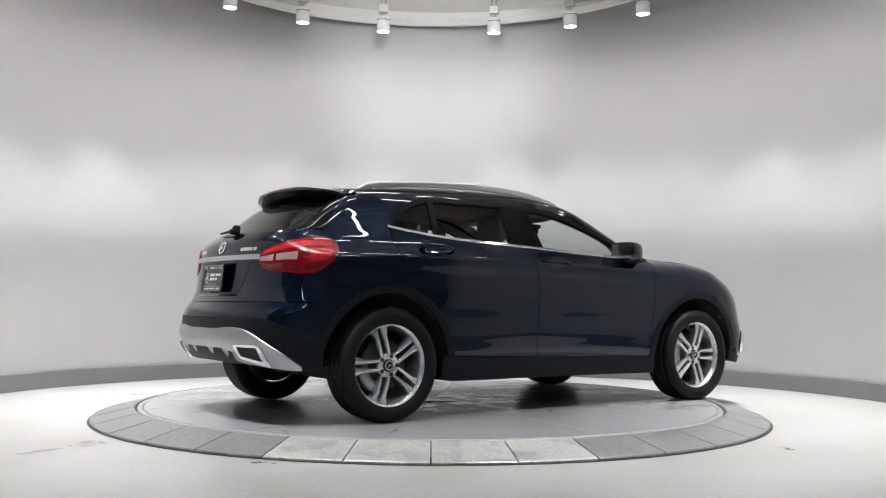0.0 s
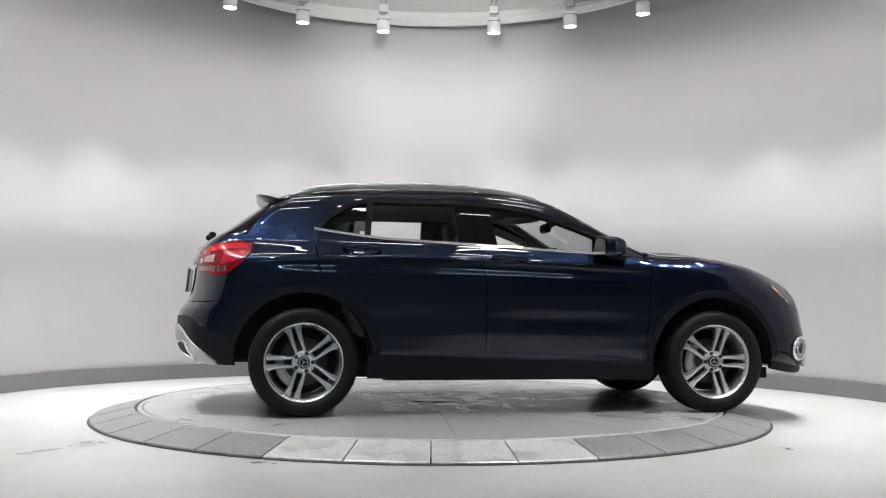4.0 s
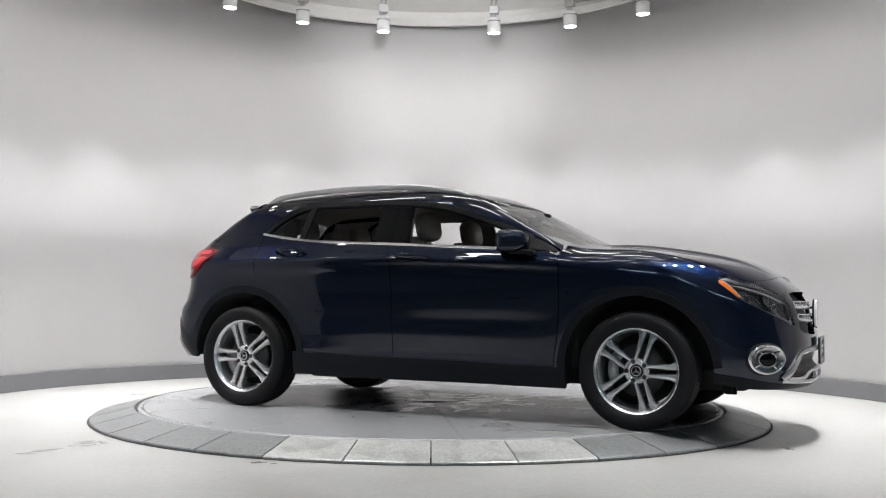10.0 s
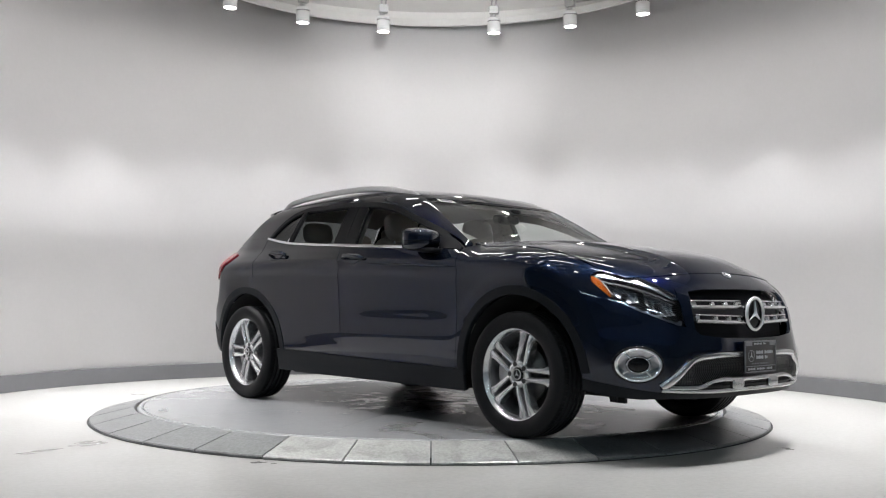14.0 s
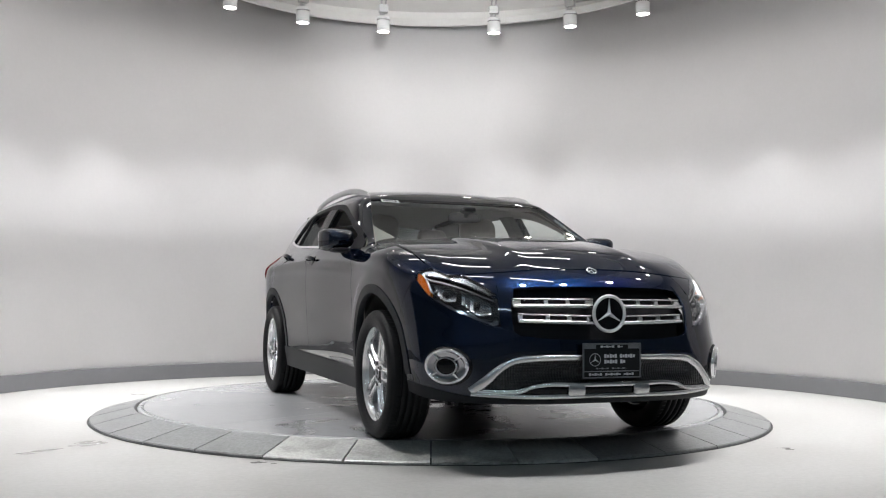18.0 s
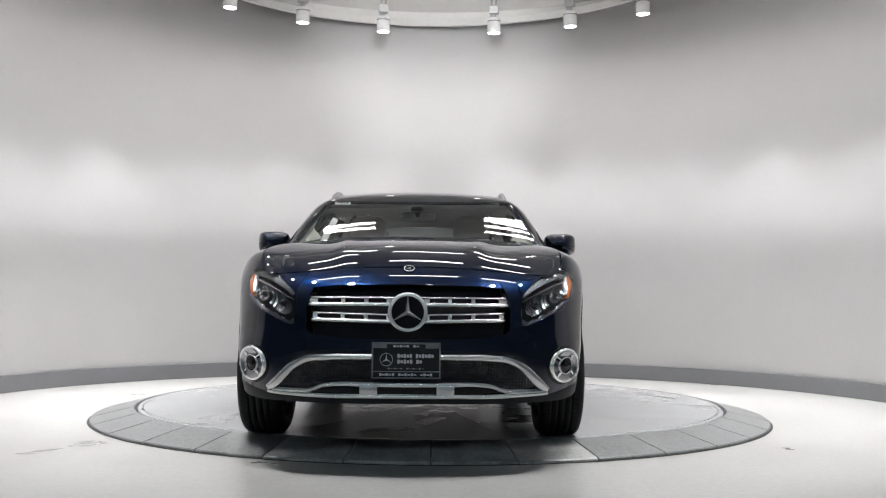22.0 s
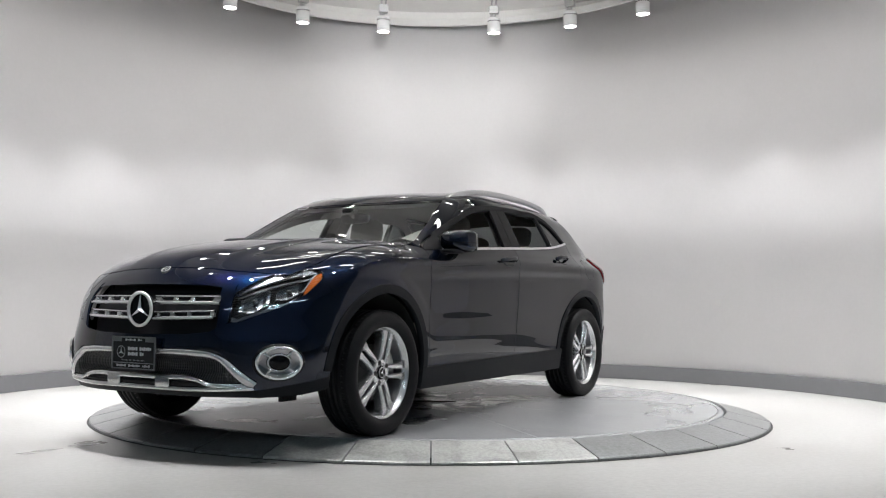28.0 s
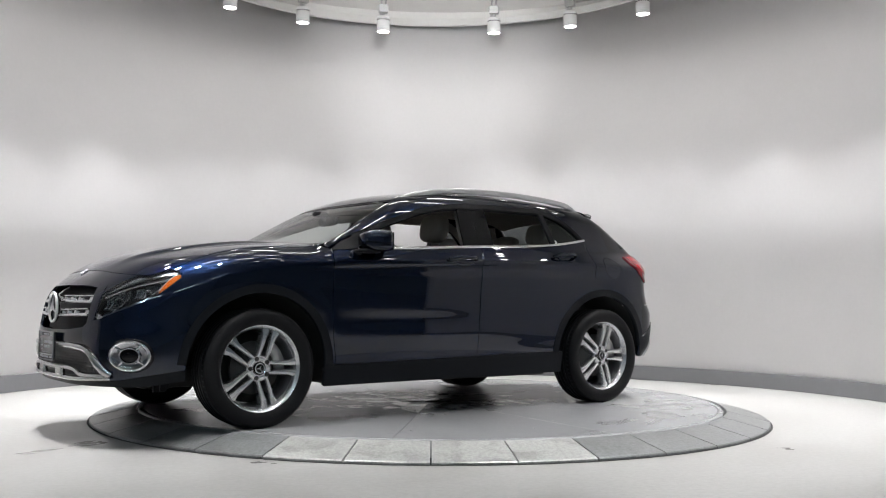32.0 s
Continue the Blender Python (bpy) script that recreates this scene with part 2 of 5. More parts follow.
def build_ceiling():
    # the pale valance: each ring of it has a centre, a radius and a height of its own
    rings = [(-0.010, 0.421, 3.05, 4.06), (-0.015, 0.421, 3.013, 3.905), (-0.032, 0.851, 2.616, 3.842), (-0.032, 0.851, 2.622, 3.838),
             (-0.049, 0.990, 2.535, 3.785), (-0.049, 0.990, 2.60, 3.79), (-0.049, 0.990, 2.66, 4.06)]
    n, k = 90, len(rings)
    turns = [radians(22 + 136 * i / n) for i in range(n + 1)]
    v = [(cx + r * math.cos(a), cy + r * math.sin(a), z) for a in turns for cx, cy, r, z in rings]
    f = [(i * k + j, (i + 1) * k + j, (i + 1) * k + j + 1, i * k + j + 1) for i in range(n) for j in range(k - 1)]
    tagged(link_mesh("trim", v, f, CEIL, smooth=False), "pale curved valance below the ceiling", "trim", kind="structure")
    rim = [(cx + r * math.cos(a), cy + r * math.sin(a), 3.905) for a in turns for cx, cy, r in ((LAMP_C[0], LAMP_C[1], 2.58), (-0.015, 0.421, 3.013))]
    rim += [(x, y, 3.99) for x, y, z in rim[::2]]
    f = [(2 * i, 2 * i + 1, 2 * i + 3, 2 * i + 2) for i in range(n)] + [(2 * i, 2 * i + 2, 2 * n + 3 + i, 2 * n + 2 + i) for i in range(n)]
    tagged(link_mesh("ceiling_ring", rim, f, CEIL, smooth=False), "pale ring of ceiling along the valance", "ceiling", kind="structure")
    v, f = revolve([(2.58, 3.99), (2.58, 3.905), (3.30, 3.905), (3.30, 4.06)], 90, 158, 382, LAMP_C)
    tagged(link_mesh("ceiling_ring", v, f, CEIL, smooth=False), "pale ring of ceiling over the turntable's near side", "ceiling", kind="structure")
    v, f = revolve([(0.0, 3.99), (2.60, 3.99)], 96, centre=LAMP_C)
    tagged(link_mesh("ceiling_round", v, [q[::-1] for q in f], PLENUM), "grey round ceiling over the turntable", "ceiling", kind="structure")


def build_track_lamp():
    lamp = empty("track_lamp", "white cylindrical track spotlight, switched on", "lamp", "track lamps round the ceiling")
    v, f = revolve([(0.058, 0.004), (0.063, 0.0), (0.0675, 0.004), (0.0675, 0.118), (0.064, 0.119), (0.064, 0.129), (0.0675, 0.130), (0.0675, 0.152), (0.062, 0.160), (0.0, 0.161)], 40)
    link_mesh("can", v, f, LAMPWHITE, lamp)
    bm = bmesh.new()
    for i in range(22):
        a = 2 * math.pi * i / 22
        m = Matrix.Rotation(a, 4, "Z") @ Matrix.Translation((0.0652, 0, 0.124)) @ Matrix.Diagonal((0.004, 0.009, 0.009, 1))
        bmesh.ops.create_cube(bm, size=1, matrix=m)
    tagged(part("vent", bm, DARK, lamp), kind="stuff")
    bm = bmesh.new()
    bmesh.ops.create_cone(bm, cap_ends=True, segments=32, radius1=0.0575, radius2=0.0575, depth=0.003, matrix=Matrix.Translation((0, 0, 0.004)))
    part("lens", bm, GLOW, lamp, "glowing lens")
    bm = bmesh.new()
    tube(bm, (0, 0, 0.161), (0, 0, 0.20), 0.022, n=14)
    box(bm, -0.036, -0.012, 0.165, -0.026, 0.012, 0.215)
    part("knuckle", bm, LAMPGREY, lamp)
    bm = bmesh.new()
    box(bm, -0.048, -0.035, 0.205, 0.048, 0.035, 0.285, 0.006)
    part("adaptor", bm, LAMPGREY, lamp)
    for x in (-0.022, 0.024):
        bm = bmesh.new()
        tube(bm, (x, 0, 0.285), (x, 0, 0.365), 0.011, n=10)
        part("rod", bm, LAMPGREY, lamp)
    return lamp


LAMP_AZ = [134.6, 118.8, 101.8, 78.6, 62.5, 46.8, 30.0, 13.5, -3.0, -19.5, -36.0, -52.5, -69.0, 150.5, 167.0, 183.5, 200.0, 216.5, 233.0, 249.5, 270.0]


def build_lamps():
    first = build_track_lamp()
    for i, az in enumerate(LAMP_AZ):
        a = radians(az)
        x, y = LAMP_C[0] + 2.90 * math.cos(a), LAMP_C[1] + 2.90 * math.sin(a)
        m = pose(x, y, 3.540, 0, 0, az - 90) @ pose(0, 0, 0, 2.5 if az != 270 else 0, 0, 0)
        if i == 0:
            first.matrix_basis = m
        else:
            copy_thing(first, m)
        if az == 270:
            # unseen spot opposite, added for the bright patch high on the far wall
            spot("wall_spot", (x, y, 3.44), (0.03, 3.7, 3.70), 680, 33, 1.0, 0.20)
        else:
            out = Vector((x - LAMP_C[0], y - LAMP_C[1], 0)).normalized()
            spot("track_spot", (x, y, 3.532), (x + out.x * SPOT_OUT, y + out.y * SPOT_OUT, 0.0), SPOT_W * (0.8 if out.y < -0.3 else 0.70 if out.y > 0.6 else 1.52 if out.x < 0 else 1.36), SPOT_CONE, 1.0, 0.06)
    # straight linear lights in three rows under the round ceiling
    for x, y in LINES:
        bm = bmesh.new()
        box(bm, -0.45, -0.035, -0.02, 0.45, 0.035, 0.090, 0.004)
        t = empty("linear_light", "slim white linear ceiling light, switched on", "lamp", "linear lights on the round ceiling")
        part("housing", bm, LAMPWHITE, t)
        bm = bmesh.new()
        box(bm, -0.44, -0.025, -0.026, 0.44, 0.025, -0.0205)
        part("diffuser", bm, STRIP, t, "glowing diffuser")
        t.matrix_basis = pose(x, y, 3.900)
    for x, y, rz in PANELS:
        t = empty("panel_light", "white rectangular ceiling panel light, switched on", "lamp", "panel lights on the ceiling")
        bm = bmesh.new()
        box(bm, -0.35, -0.085, -0.012, 0.35, 0.085, 0.012)
        part("housing", bm, LAMPWHITE, t)
        bm = bmesh.new()
        box(bm, -0.335, -0.07, -0.018, 0.335, 0.07, -0.0125)
        part("diffuser", bm, PANELGLOW, t, "glowing diffuser")
        t.matrix_basis = pose(x, y, 3.978, 0, 0, rz)


def build_fill_lights():
    """Unseen cool linear lights, added behind the camera as fill and for reflections."""
    first = empty("showroom_light", "unseen cool linear fill light behind the camera", "lamp", "linear lights in the showroom")
    bm = bmesh.new()
    box(bm, -1.45, -0.085, -0.02, 1.45, 0.085, 0.03)
    part("housing", bm, LAMPWHITE, first)
    bm = bmesh.new()
    box(bm, -1.43, -0.07, -0.027, 1.43, 0.07, -0.0205)
    part("diffuser", bm, FILLGLOW, first, "glowing diffuser")
    spots = [(-4.2, -8.6), (0.0, -8.6), (4.2, -8.6)]
    for i, (x, y) in enumerate(spots):
        m = pose(x, y, 4.03)
        if i == 0:
            first.matrix_basis = m
        else:
            copy_thing(first, m)


FILLGLOW = glowing("fill_glow", (0.78, 1.0, 1.13), 31.0)
SPOT_W, SPOT_OUT, SPOT_CONE = 385, -0.18, 73
STRIP = glowing("strip_glow", (1.0, 0.985, 0.97), 39.0)
PANELGLOW = glowing("panel_glow", (1, 0.985, 0.97), 22.0)
PANELS = [(-1.02, 1.30, -8), (1.02, 1.34, 10)]
LINES = [(x, y) for y in (-2.0, -0.75) for x in (-1.3, 0.0, 1.3)] + [(-1.3, 0.25), (0.0, 0.65), (1.3, 0.25)]
build_room()
build_ceiling()
build_lamps()
build_fill_lights()
table = build_turntable()
build_ring()
# ---- the car's shape: x ahead, y to its left, z up, from the ground amid the axles ----
def curve(pairs):
    """A smooth interpolating curve through (s, value) pairs, flat-ended beyond them."""
    xs = np.array([q[0] for q in pairs], float)
    ys = np.array([q[1] for q in pairs], float)
    h = np.diff(xs)
    d = np.diff(ys) / h
    m = np.empty(len(xs))
    m[1:-1] = (d[:-1] * h[1:] + d[1:] * h[:-1]) / (h[:-1] + h[1:])
    m[0], m[-1] = d[0], d[-1]

    def value(x):
        x = np.clip(np.asarray(x, float), xs[0], xs[-1])
        i = np.clip(np.searchsorted(xs, x) - 1, 0, len(xs) - 2)
        t = (x - xs[i]) / h[i]
        return (ys[i] * (1 + 2 * t) * (1 - t) ** 2 + ys[i + 1] * t * t * (3 - 2 * t) + h[i] * (m[i] * t * (1 - t) ** 2 - m[i + 1] * t * t * (1 - t)))
    return value


TOP = curve([(-2.3, 1.19), (-1.75, 1.388), (-1.3, 1.453), (-0.9, 1.482), (-0.5, 1.493), (-0.15, 1.484), (0.1, 1.460), (0.3, 1.418), (0.45, 1.354),
             (0.7, 1.229), (0.9, 1.131), (1.0, 1.097), (1.08, 1.088), (1.26, 1.078), (1.45, 1.058), (1.63, 1.032), (1.855, 0.985), (2.05, 0.916), (2.16, 0.845), (2.3, 0.75)])
CROWN = curve([(-2.3, 0.10), (-1.4, 0.10), (-0.5, 0.085), (0.2, 0.10), (0.6, 0.14), (0.9, 0.13), (1.15, 0.07), (1.7, 0.10), (2.1, 0.20), (2.3, 0.24)])
SIDE = curve([(0.10, 0.80), (0.22, 0.845), (0.30, 0.858), (0.38, 0.872), (0.46, 0.877), (0.52, 0.882), (0.60, 0.887), (0.70, 0.894), (0.84, 0.900), (0.93, 0.900), (0.985, 0.890),
              (1.03, 0.868), (1.08, 0.838), (1.14, 0.806), (1.22, 0.764), (1.30, 0.722), (1.38, 0.672), (1.45, 0.612), (1.6, 0.45)])
PLAN = curve([(-2.4, -0.34), (-2.15, -0.180), (-2.0, -0.105), (-1.85, -0.052), (-1.65, -0.018), (-1.35, -0.008), (-0.9, -0.008), (0.0, -0.004), (0.9, -0.012), (1.35, 0.0), (1.6, -0.008),
              (1.8, -0.030), (1.95, -0.068), (2.1, -0.14), (2.4, -0.34)])
NARROW = curve([(-2.2, -0.15), (-1.8, -0.09), (-1.3, -0.042), (-0.8, -0.016), (0.0, 0.0), (0.5, -0.01), (0.9, -0.035), (1.3, -0.05), (2.0, -0.05)])
NOSE = curve([(0.10, 2.06), (0.20, 2.165), (0.25, 2.215), (0.31, 2.240), (0.40, 2.248), (0.50, 2.248), (0.58, 2.238), (0.68, 2.222), (0.76, 2.192), (0.84, 2.130), (0.92, 2.03), (1.1, 1.80)])
TAIL = curve([(0.12, 1.83), (0.25, 1.95), (0.32, 2.055), (0.40, 2.135), (0.48, 2.165), (0.58, 2.168), (0.66, 2.150), (0.70, 2.118), (0.76, 2.09), (0.88, 2.068), (1.00, 2.056), (1.07, 2.030),
              (1.12, 1.970), (1.18, 1.870), (1.26, 1.757), (1.34, 1.644), (1.42, 1.53), (1.6, 1.27)])


def smax(a, b, k):
    h = np.maximum(k - np.abs(a - b), 0.0) / k
    return np.maximum(a, b) + h * h * k * 0.25


def bell(s, c, w):
    return np.exp(-((s - c) / w) ** 2)


def box01(s, half, soft):
    return 1 / (1 + np.exp((np.abs(s) - half) / soft))


def band01(s, a, b, soft):
    return 1 / (1 + np.exp((a - s) / soft)) / (1 + np.exp((s - b) / soft))


def body(x, y, z):
    """Below nought inside the car's skin, above outside."""
    y = np.abs(y)
    up = np.clip((z - 0.95) / 0.15, 0, 1)
    w = SIDE(z) + PLAN(x) + NARROW(x) * up * up * (3 - 2 * up)
    # the door scallop low on the flank and the haunch over the rear wheel
    w = w - 0.0045 * box01(x - 0.36, 0.42, 0.07) * bell(z, 0.600, 0.052) - 0.004 * box01(x + 0.75, 0.35, 0.08) * bell(z, 0.60, 0.08)
    # the tuck below the low crease, fading out ahead of the rear wheel
    tuck = np.clip((0.520 - 0.05 * np.clip(x - 0.2, 0, 1) - z) / 0.16, 0, 1)
    w = w - 0.008 * tuck ** 1.8 * box01(x - 0.12, 0.72, 0.09)
    # the swelling round the front arch, with a soft edge behind it
    far = np.hypot(x - 1.35, z - 0.334)
    w = w + 0.006 / (1 + np.exp((far - 0.535) / 0.014)) * np.clip((z - 0.45) / 0.25, 0, 1) * np.clip((1.75 - x) / 0.2, 0, 1)
    # the shoulder crease below the windows, hollow beneath it
    line = 0.975 - 0.028 * x - 0.012 * x * x
    w = w + 0.006 * box01(x + 0.25, 1.25, 0.12) * (bell(z, line, 0.022) - 1.5 * bell(z, line - 0.055, 0.035))
    w = w + 0.014 * bell(x, 1.92, 0.24) * bell(z, 0.45, 0.14)
    w = w + 0.003 * bell(x, -1.35, 0.5) * bell(z, 0.86, 0.10) + 0.006 * bell(x, 1.35, 0.45) * bell(z, 0.85, 0.1)
    top = TOP(x) - CROWN(x) * y * y
    # the two creases along the bonnet
    on = np.clip((x - 1.0) / 0.15, 0, 1) * np.clip((2.12 - x) / 0.35, 0, 1)
    edge = 0.44 - 0.10 * np.clip((x - 1.0) / 1.1, 0, 1)
    top = top - on * 0.014 * (1 / (1 + np.exp(-(y - edge) / 0.022))) + on * 0.006 * bell(y, edge - 0.03, 0.05)
    front = x - (NOSE(z) - 0.10 * y * y - (0.56 - 0.13 * bell(z, 0.44, 0.15)) * y ** 4 - 0.045 * box01(y, 0.50, 0.02) * band01(z, 0.345, 0.44, 0.012))
    rear = -x - (TAIL(z) - 0.20 * y * y - 0.16 * y ** 4)
    f = smax(y - w, z - top, 0.10 + 0.03 * np.clip((x - 0.9) / 0.3, 0, 1))
    f = smax(f, front, 0.10)
    f = smax(f, rear, 0.09)
    return f


def hit(o, d, reach=1.6, steps=72):
    """The first meeting of rays with the skin: arrays of origins and of ways."""
    o, d = np.broadcast_arrays(np.asarray(o, float), np.asarray(d, float))
    lo, hi = np.zeros(o.shape[:-1]), np.full(o.shape[:-1], reach)
    found = np.zeros(o.shape[:-1], bool)
    for i in range(steps):
        s = reach * (i + 1) / steps
        q = o + d * s
        inside = body(q[..., 0], q[..., 1], q[..., 2]) < 0
        fresh = inside & ~found
        lo, hi = np.where(fresh, s - reach / steps, lo), np.where(fresh, s, hi)
        found |= inside
    for i in range(30):
        mid = (lo + hi) / 2
        q = o + d * mid[..., None]
        inside = body(q[..., 0], q[..., 1], q[..., 2]) < 0
        hi, lo = np.where(inside, mid, hi), np.where(inside, lo, mid)
    return o + d * hi[..., None]


def normal(q, e=2e-3):
    x, y, z = q[..., 0], q[..., 1], q[..., 2]
    g = np.stack([body(x + e, y, z) - body(x - e, y, z), body(x, y + e, z) - body(x, y - e, z), body(x, y, z + e) - body(x, y, z - e)], -1)
    return g / np.maximum(np.linalg.norm(g, axis=-1, keepdims=True), 1e-9)


# ways to lay a plane patch on the skin; each takes two arrays
def by_side(a, b):
    z0 = np.zeros_like(a)
    return hit(np.stack([a, z0 + 1.3, b], -1), np.array([0.0, -1.0, 0.0]))


def by_top(a, b):
    z0 = np.zeros_like(a)
    return hit(np.stack([a, b, z0 + 1.9], -1), np.array([0.0, 0.0, -1.0]))


def by_nose(a, b):
    """a: degrees round an upright axis inside the nose, b: height."""
    r = np.radians(a)
    d = np.stack([np.cos(r), np.sin(r), np.zeros_like(r)], -1)
    return hit(np.stack([1.2 + 1.6 * np.cos(r), 1.6 * np.sin(r), b], -1), -d)


def by_tail(a, b):
    r = np.radians(a)
    d = np.stack([-np.cos(r), np.sin(r), np.zeros_like(r)], -1)
    return hit(np.stack([-1.2 - 1.6 * np.cos(r), 1.6 * np.sin(r), b], -1), -d)


def nose_angle(q):
    return np.degrees(np.arctan2(q[..., 1], q[..., 0] - 1.2))


def tail_angle(q):
    return np.degrees(np.arctan2(q[..., 1], -1.2 - q[..., 0]))


def spread(line, n, smooth=True):
    """n points at even steps along a line of corner points."""
    line = np.asarray(line, float)
    if len(line) == 2:
        return line[0] + (line[1] - line[0]) * np.linspace(0, 1, n)[:, None]
    s = np.concatenate([[0], np.cumsum(np.linalg.norm(np.diff(line, axis=0), axis=1))])
    t = np.linspace(0, s[-1], n)
    if smooth and len(line) > 3:
        return np.stack([curve(list(zip(s, line[:, k])))(t) for k in range(line.shape[1])], -1)
    return np.stack([np.interp(t, s, line[:, k]) for k in range(line.shape[1])], -1)


def coons(low, high, left, right, n, m, smooth=True):
    """A grid of n x m between four lines: low and high run along a, left and right from low to high."""
    lo, hi, le, ri = spread(low, n, smooth), spread(high, n, smooth), spread(left, m, smooth), spread(right, m, smooth)
    u, v = np.linspace(0, 1, n)[:, None, None], np.linspace(0, 1, m)[None, :, None]
    return ((1 - v) * lo[:, None] + v * hi[:, None] + (1 - u) * le[None] + u * ri[None]
            - (1 - u) * (1 - v) * lo[0] - u * (1 - v) * lo[-1] - (1 - u) * v * hi[0] - u * v * hi[-1])


def sheet(name, q, mat, parent, label="", off=0.0, thick=0.014, nrm=None, flip=False, back=False):
    """A curved panel from a grid of points on the skin, with a folded rim; flip mirrors it to the car's right."""
    if nrm is None:
        nrm = normal(q)
    q = q + nrm * off
    n, m = q.shape[:2]
    if flip:
        q, nrm = q * np.array([1, -1, 1]), nrm * np.array([1, -1, 1])
    verts, norms = list(q.reshape(-1, 3)), list(nrm.reshape(-1, 3))
    idx = np.arange(n * m).reshape(n, m)
    faces = [(idx[i, j], idx[i + 1, j], idx[i + 1, j + 1], idx[i, j + 1]) for i in range(n - 1) for j in range(m - 1)]
    mid = (n // 2, m // 2)
    e1, e2 = q[min(mid[0] + 1, n - 1), mid[1]] - q[mid[0] - 1, mid[1]], q[mid[0], min(mid[1] + 1, m - 1)] - q[mid[0], mid[1] - 1]
    if np.dot(np.cross(e1, e2), nrm[mid]) < 0:
        faces = [f[::-1] for f in faces]
        turn = True
    else:
        turn = False
    flatq, flatn = q.reshape(-1, 3), nrm.reshape(-1, 3)
    f4 = np.array(faces)
    across = np.cross(flatq[f4[:, 2]] - flatq[f4[:, 0]], flatq[f4[:, 3]] - flatq[f4[:, 1]])
    wrong = (across * flatn[f4[:, 0]]).sum(1) < 0
    faces = [tuple(f[::-1]) if bad else tuple(f) for f, bad in zip(f4, wrong)]
    if thick:
        ring = list(idx[:, 0]) + list(idx[-1, 1:]) + list(idx[-2::-1, -1]) + list(idx[0, -2:0:-1])
        k = len(ring)
        base = len(verts)
        centre = q.reshape(-1, 3).mean(0)
        for r in ring:
            verts.append(verts[r]), norms.append(norms[r])
        for r in ring:
            verts.append(verts[r] - norms[r] * thick), norms.append(norms[r])
        for i in range(k):
            j = (i + 1) % k
            f = (base + i, base + k + i, base + k + j, base + j)
            faces.append(f[::-1] if turn else f)
            w = np.cross(verts[base + j] - verts[base + i], norms[base + i])
            a, b = divmod(int(ring[i]), m)
            near = q[min(max(a, 1), n - 2) if n > 2 else 1 - a, min(max(b, 1), m - 2) if m > 2 else 1 - b]
            if np.dot(w, verts[base + i] - near) < 0:
                w = -w
            l = np.linalg.norm(w)
            w = w / l if l > 1e-9 else norms[base + i]
            norms[base + i] = norms[base + i] * 0.5 + w * 0.5
            norms[base + k + i] = w
        if back:
            base2 = len(verts)
            for r in range(n * m):
                verts.append(verts[r] - norms[r] * thick), norms.append(-norms[r])
            for f in faces[:(n - 1) * (m - 1)]:
                faces.append(tuple(base2 + c for c in f[::-1]))
    return link_mesh(name, verts, [tuple(int(c) for c in f) for f in faces], mat, parent, label, True, norms)


def pair(name, q, mat, parent, label="", **more):
    """The same panel on both flanks."""
    return [sheet(name, q, mat, parent, label, flip=fl, **more) for fl in (False, True)]


# ---- the car's materials ----
def car_paint():
    m, t, b = nodes_of("blue_metallic_paint")
    b.inputs["Base Color"].default_value = (0.0035, 0.0073, 0.0205, 1)
    b.inputs["Metallic"].default_value = 0.75
    b.inputs["Roughness"].default_value = 0.27
    b.inputs["Specular Tint"].default_value = (0.03, 0.07, 0.18, 1)
    b.inputs["Coat Weight"].default_value = 1.0
    b.inputs["Coat Roughness"].default_value = 0.008
    b.inputs["Coat IOR"].default_value = 1.5
    b.inputs["Specular IOR Level"].default_value = 0.0
    return m


PAINT = car_paint()
BLACK = plain("black_plastic", (0.010, 0.010, 0.012), 0.6, bump=0.03, scale=400, spec=0.12)
CLAD = plain("dark_cladding_plastic", (0.0050, 0.0062, 0.0086), 0.48, bump=0.02, scale=500, spec=0.15)
GLOSSBLACK = plain("gloss_black_trim", (0.0055, 0.0055, 0.0065), 0.5, coat=0.45, spec=0.0)
CHROME = plain("bright_chrome", (0.82, 0.82, 0.83), 0.08, metal=1.0)
DIMCHROME = plain("dull_chrome", (0.38, 0.38, 0.40), 0.12, metal=1.0)
SATIN = plain("satin_aluminium", (0.56, 0.56, 0.57), 0.27, metal=1.0)
SILVER = plain("silver_wheel_paint", (0.62, 0.62, 0.63), 0.24, metal=0.9, coat=0.4)
RUBBER = plain("tyre_rubber", (0.008, 0.008, 0.009), 0.5, bump=0.12, scale=160, spec=0.14)
RAIL = plain("satin_grey_rail", (0.56, 0.56, 0.57), 0.32, metal=0.8)
GLASS = pane_glass("clear_car_glass", (0.74, 0.80, 0.77))
TINT = pane_glass("dark_car_glass", (0.12, 0.13, 0.13))
BEIGE = plain("beige_leather", (0.30, 0.27, 0.235), 0.55, bump=0.15, scale=250, vary=0.05)
LINER = plain("grey_headliner_cloth", (0.42, 0.40, 0.37), 0.9, bump=0.1, scale=600)
PILLARCLOTH = plain("grey_pillar_cloth", (0.13, 0.125, 0.115), 0.85, bump=0.08, scale=500)
CABIN = plain("black_cabin_plastic", (0.012, 0.012, 0.013), 0.6, bump=0.05, scale=300, spec=0.2)
REDLENS = plain("red_lamp_lens", (0.135, 0.002, 0.006), 0.25, coat=0.45, spec=0.1)
BRIGHTRED = plain("bright_red_lens", (0.33, 0.005, 0.014), 0.25, coat=0.5, vary=0.35, scale=60, bump=0.1, spec=0.2)
AMBER = plain("amber_reflector", (0.42, 0.095, 0.012), 0.12, coat=1.0)
CLEARLENS = pane_glass("clear_lamp_lens", (0.93, 0.94, 0.95))

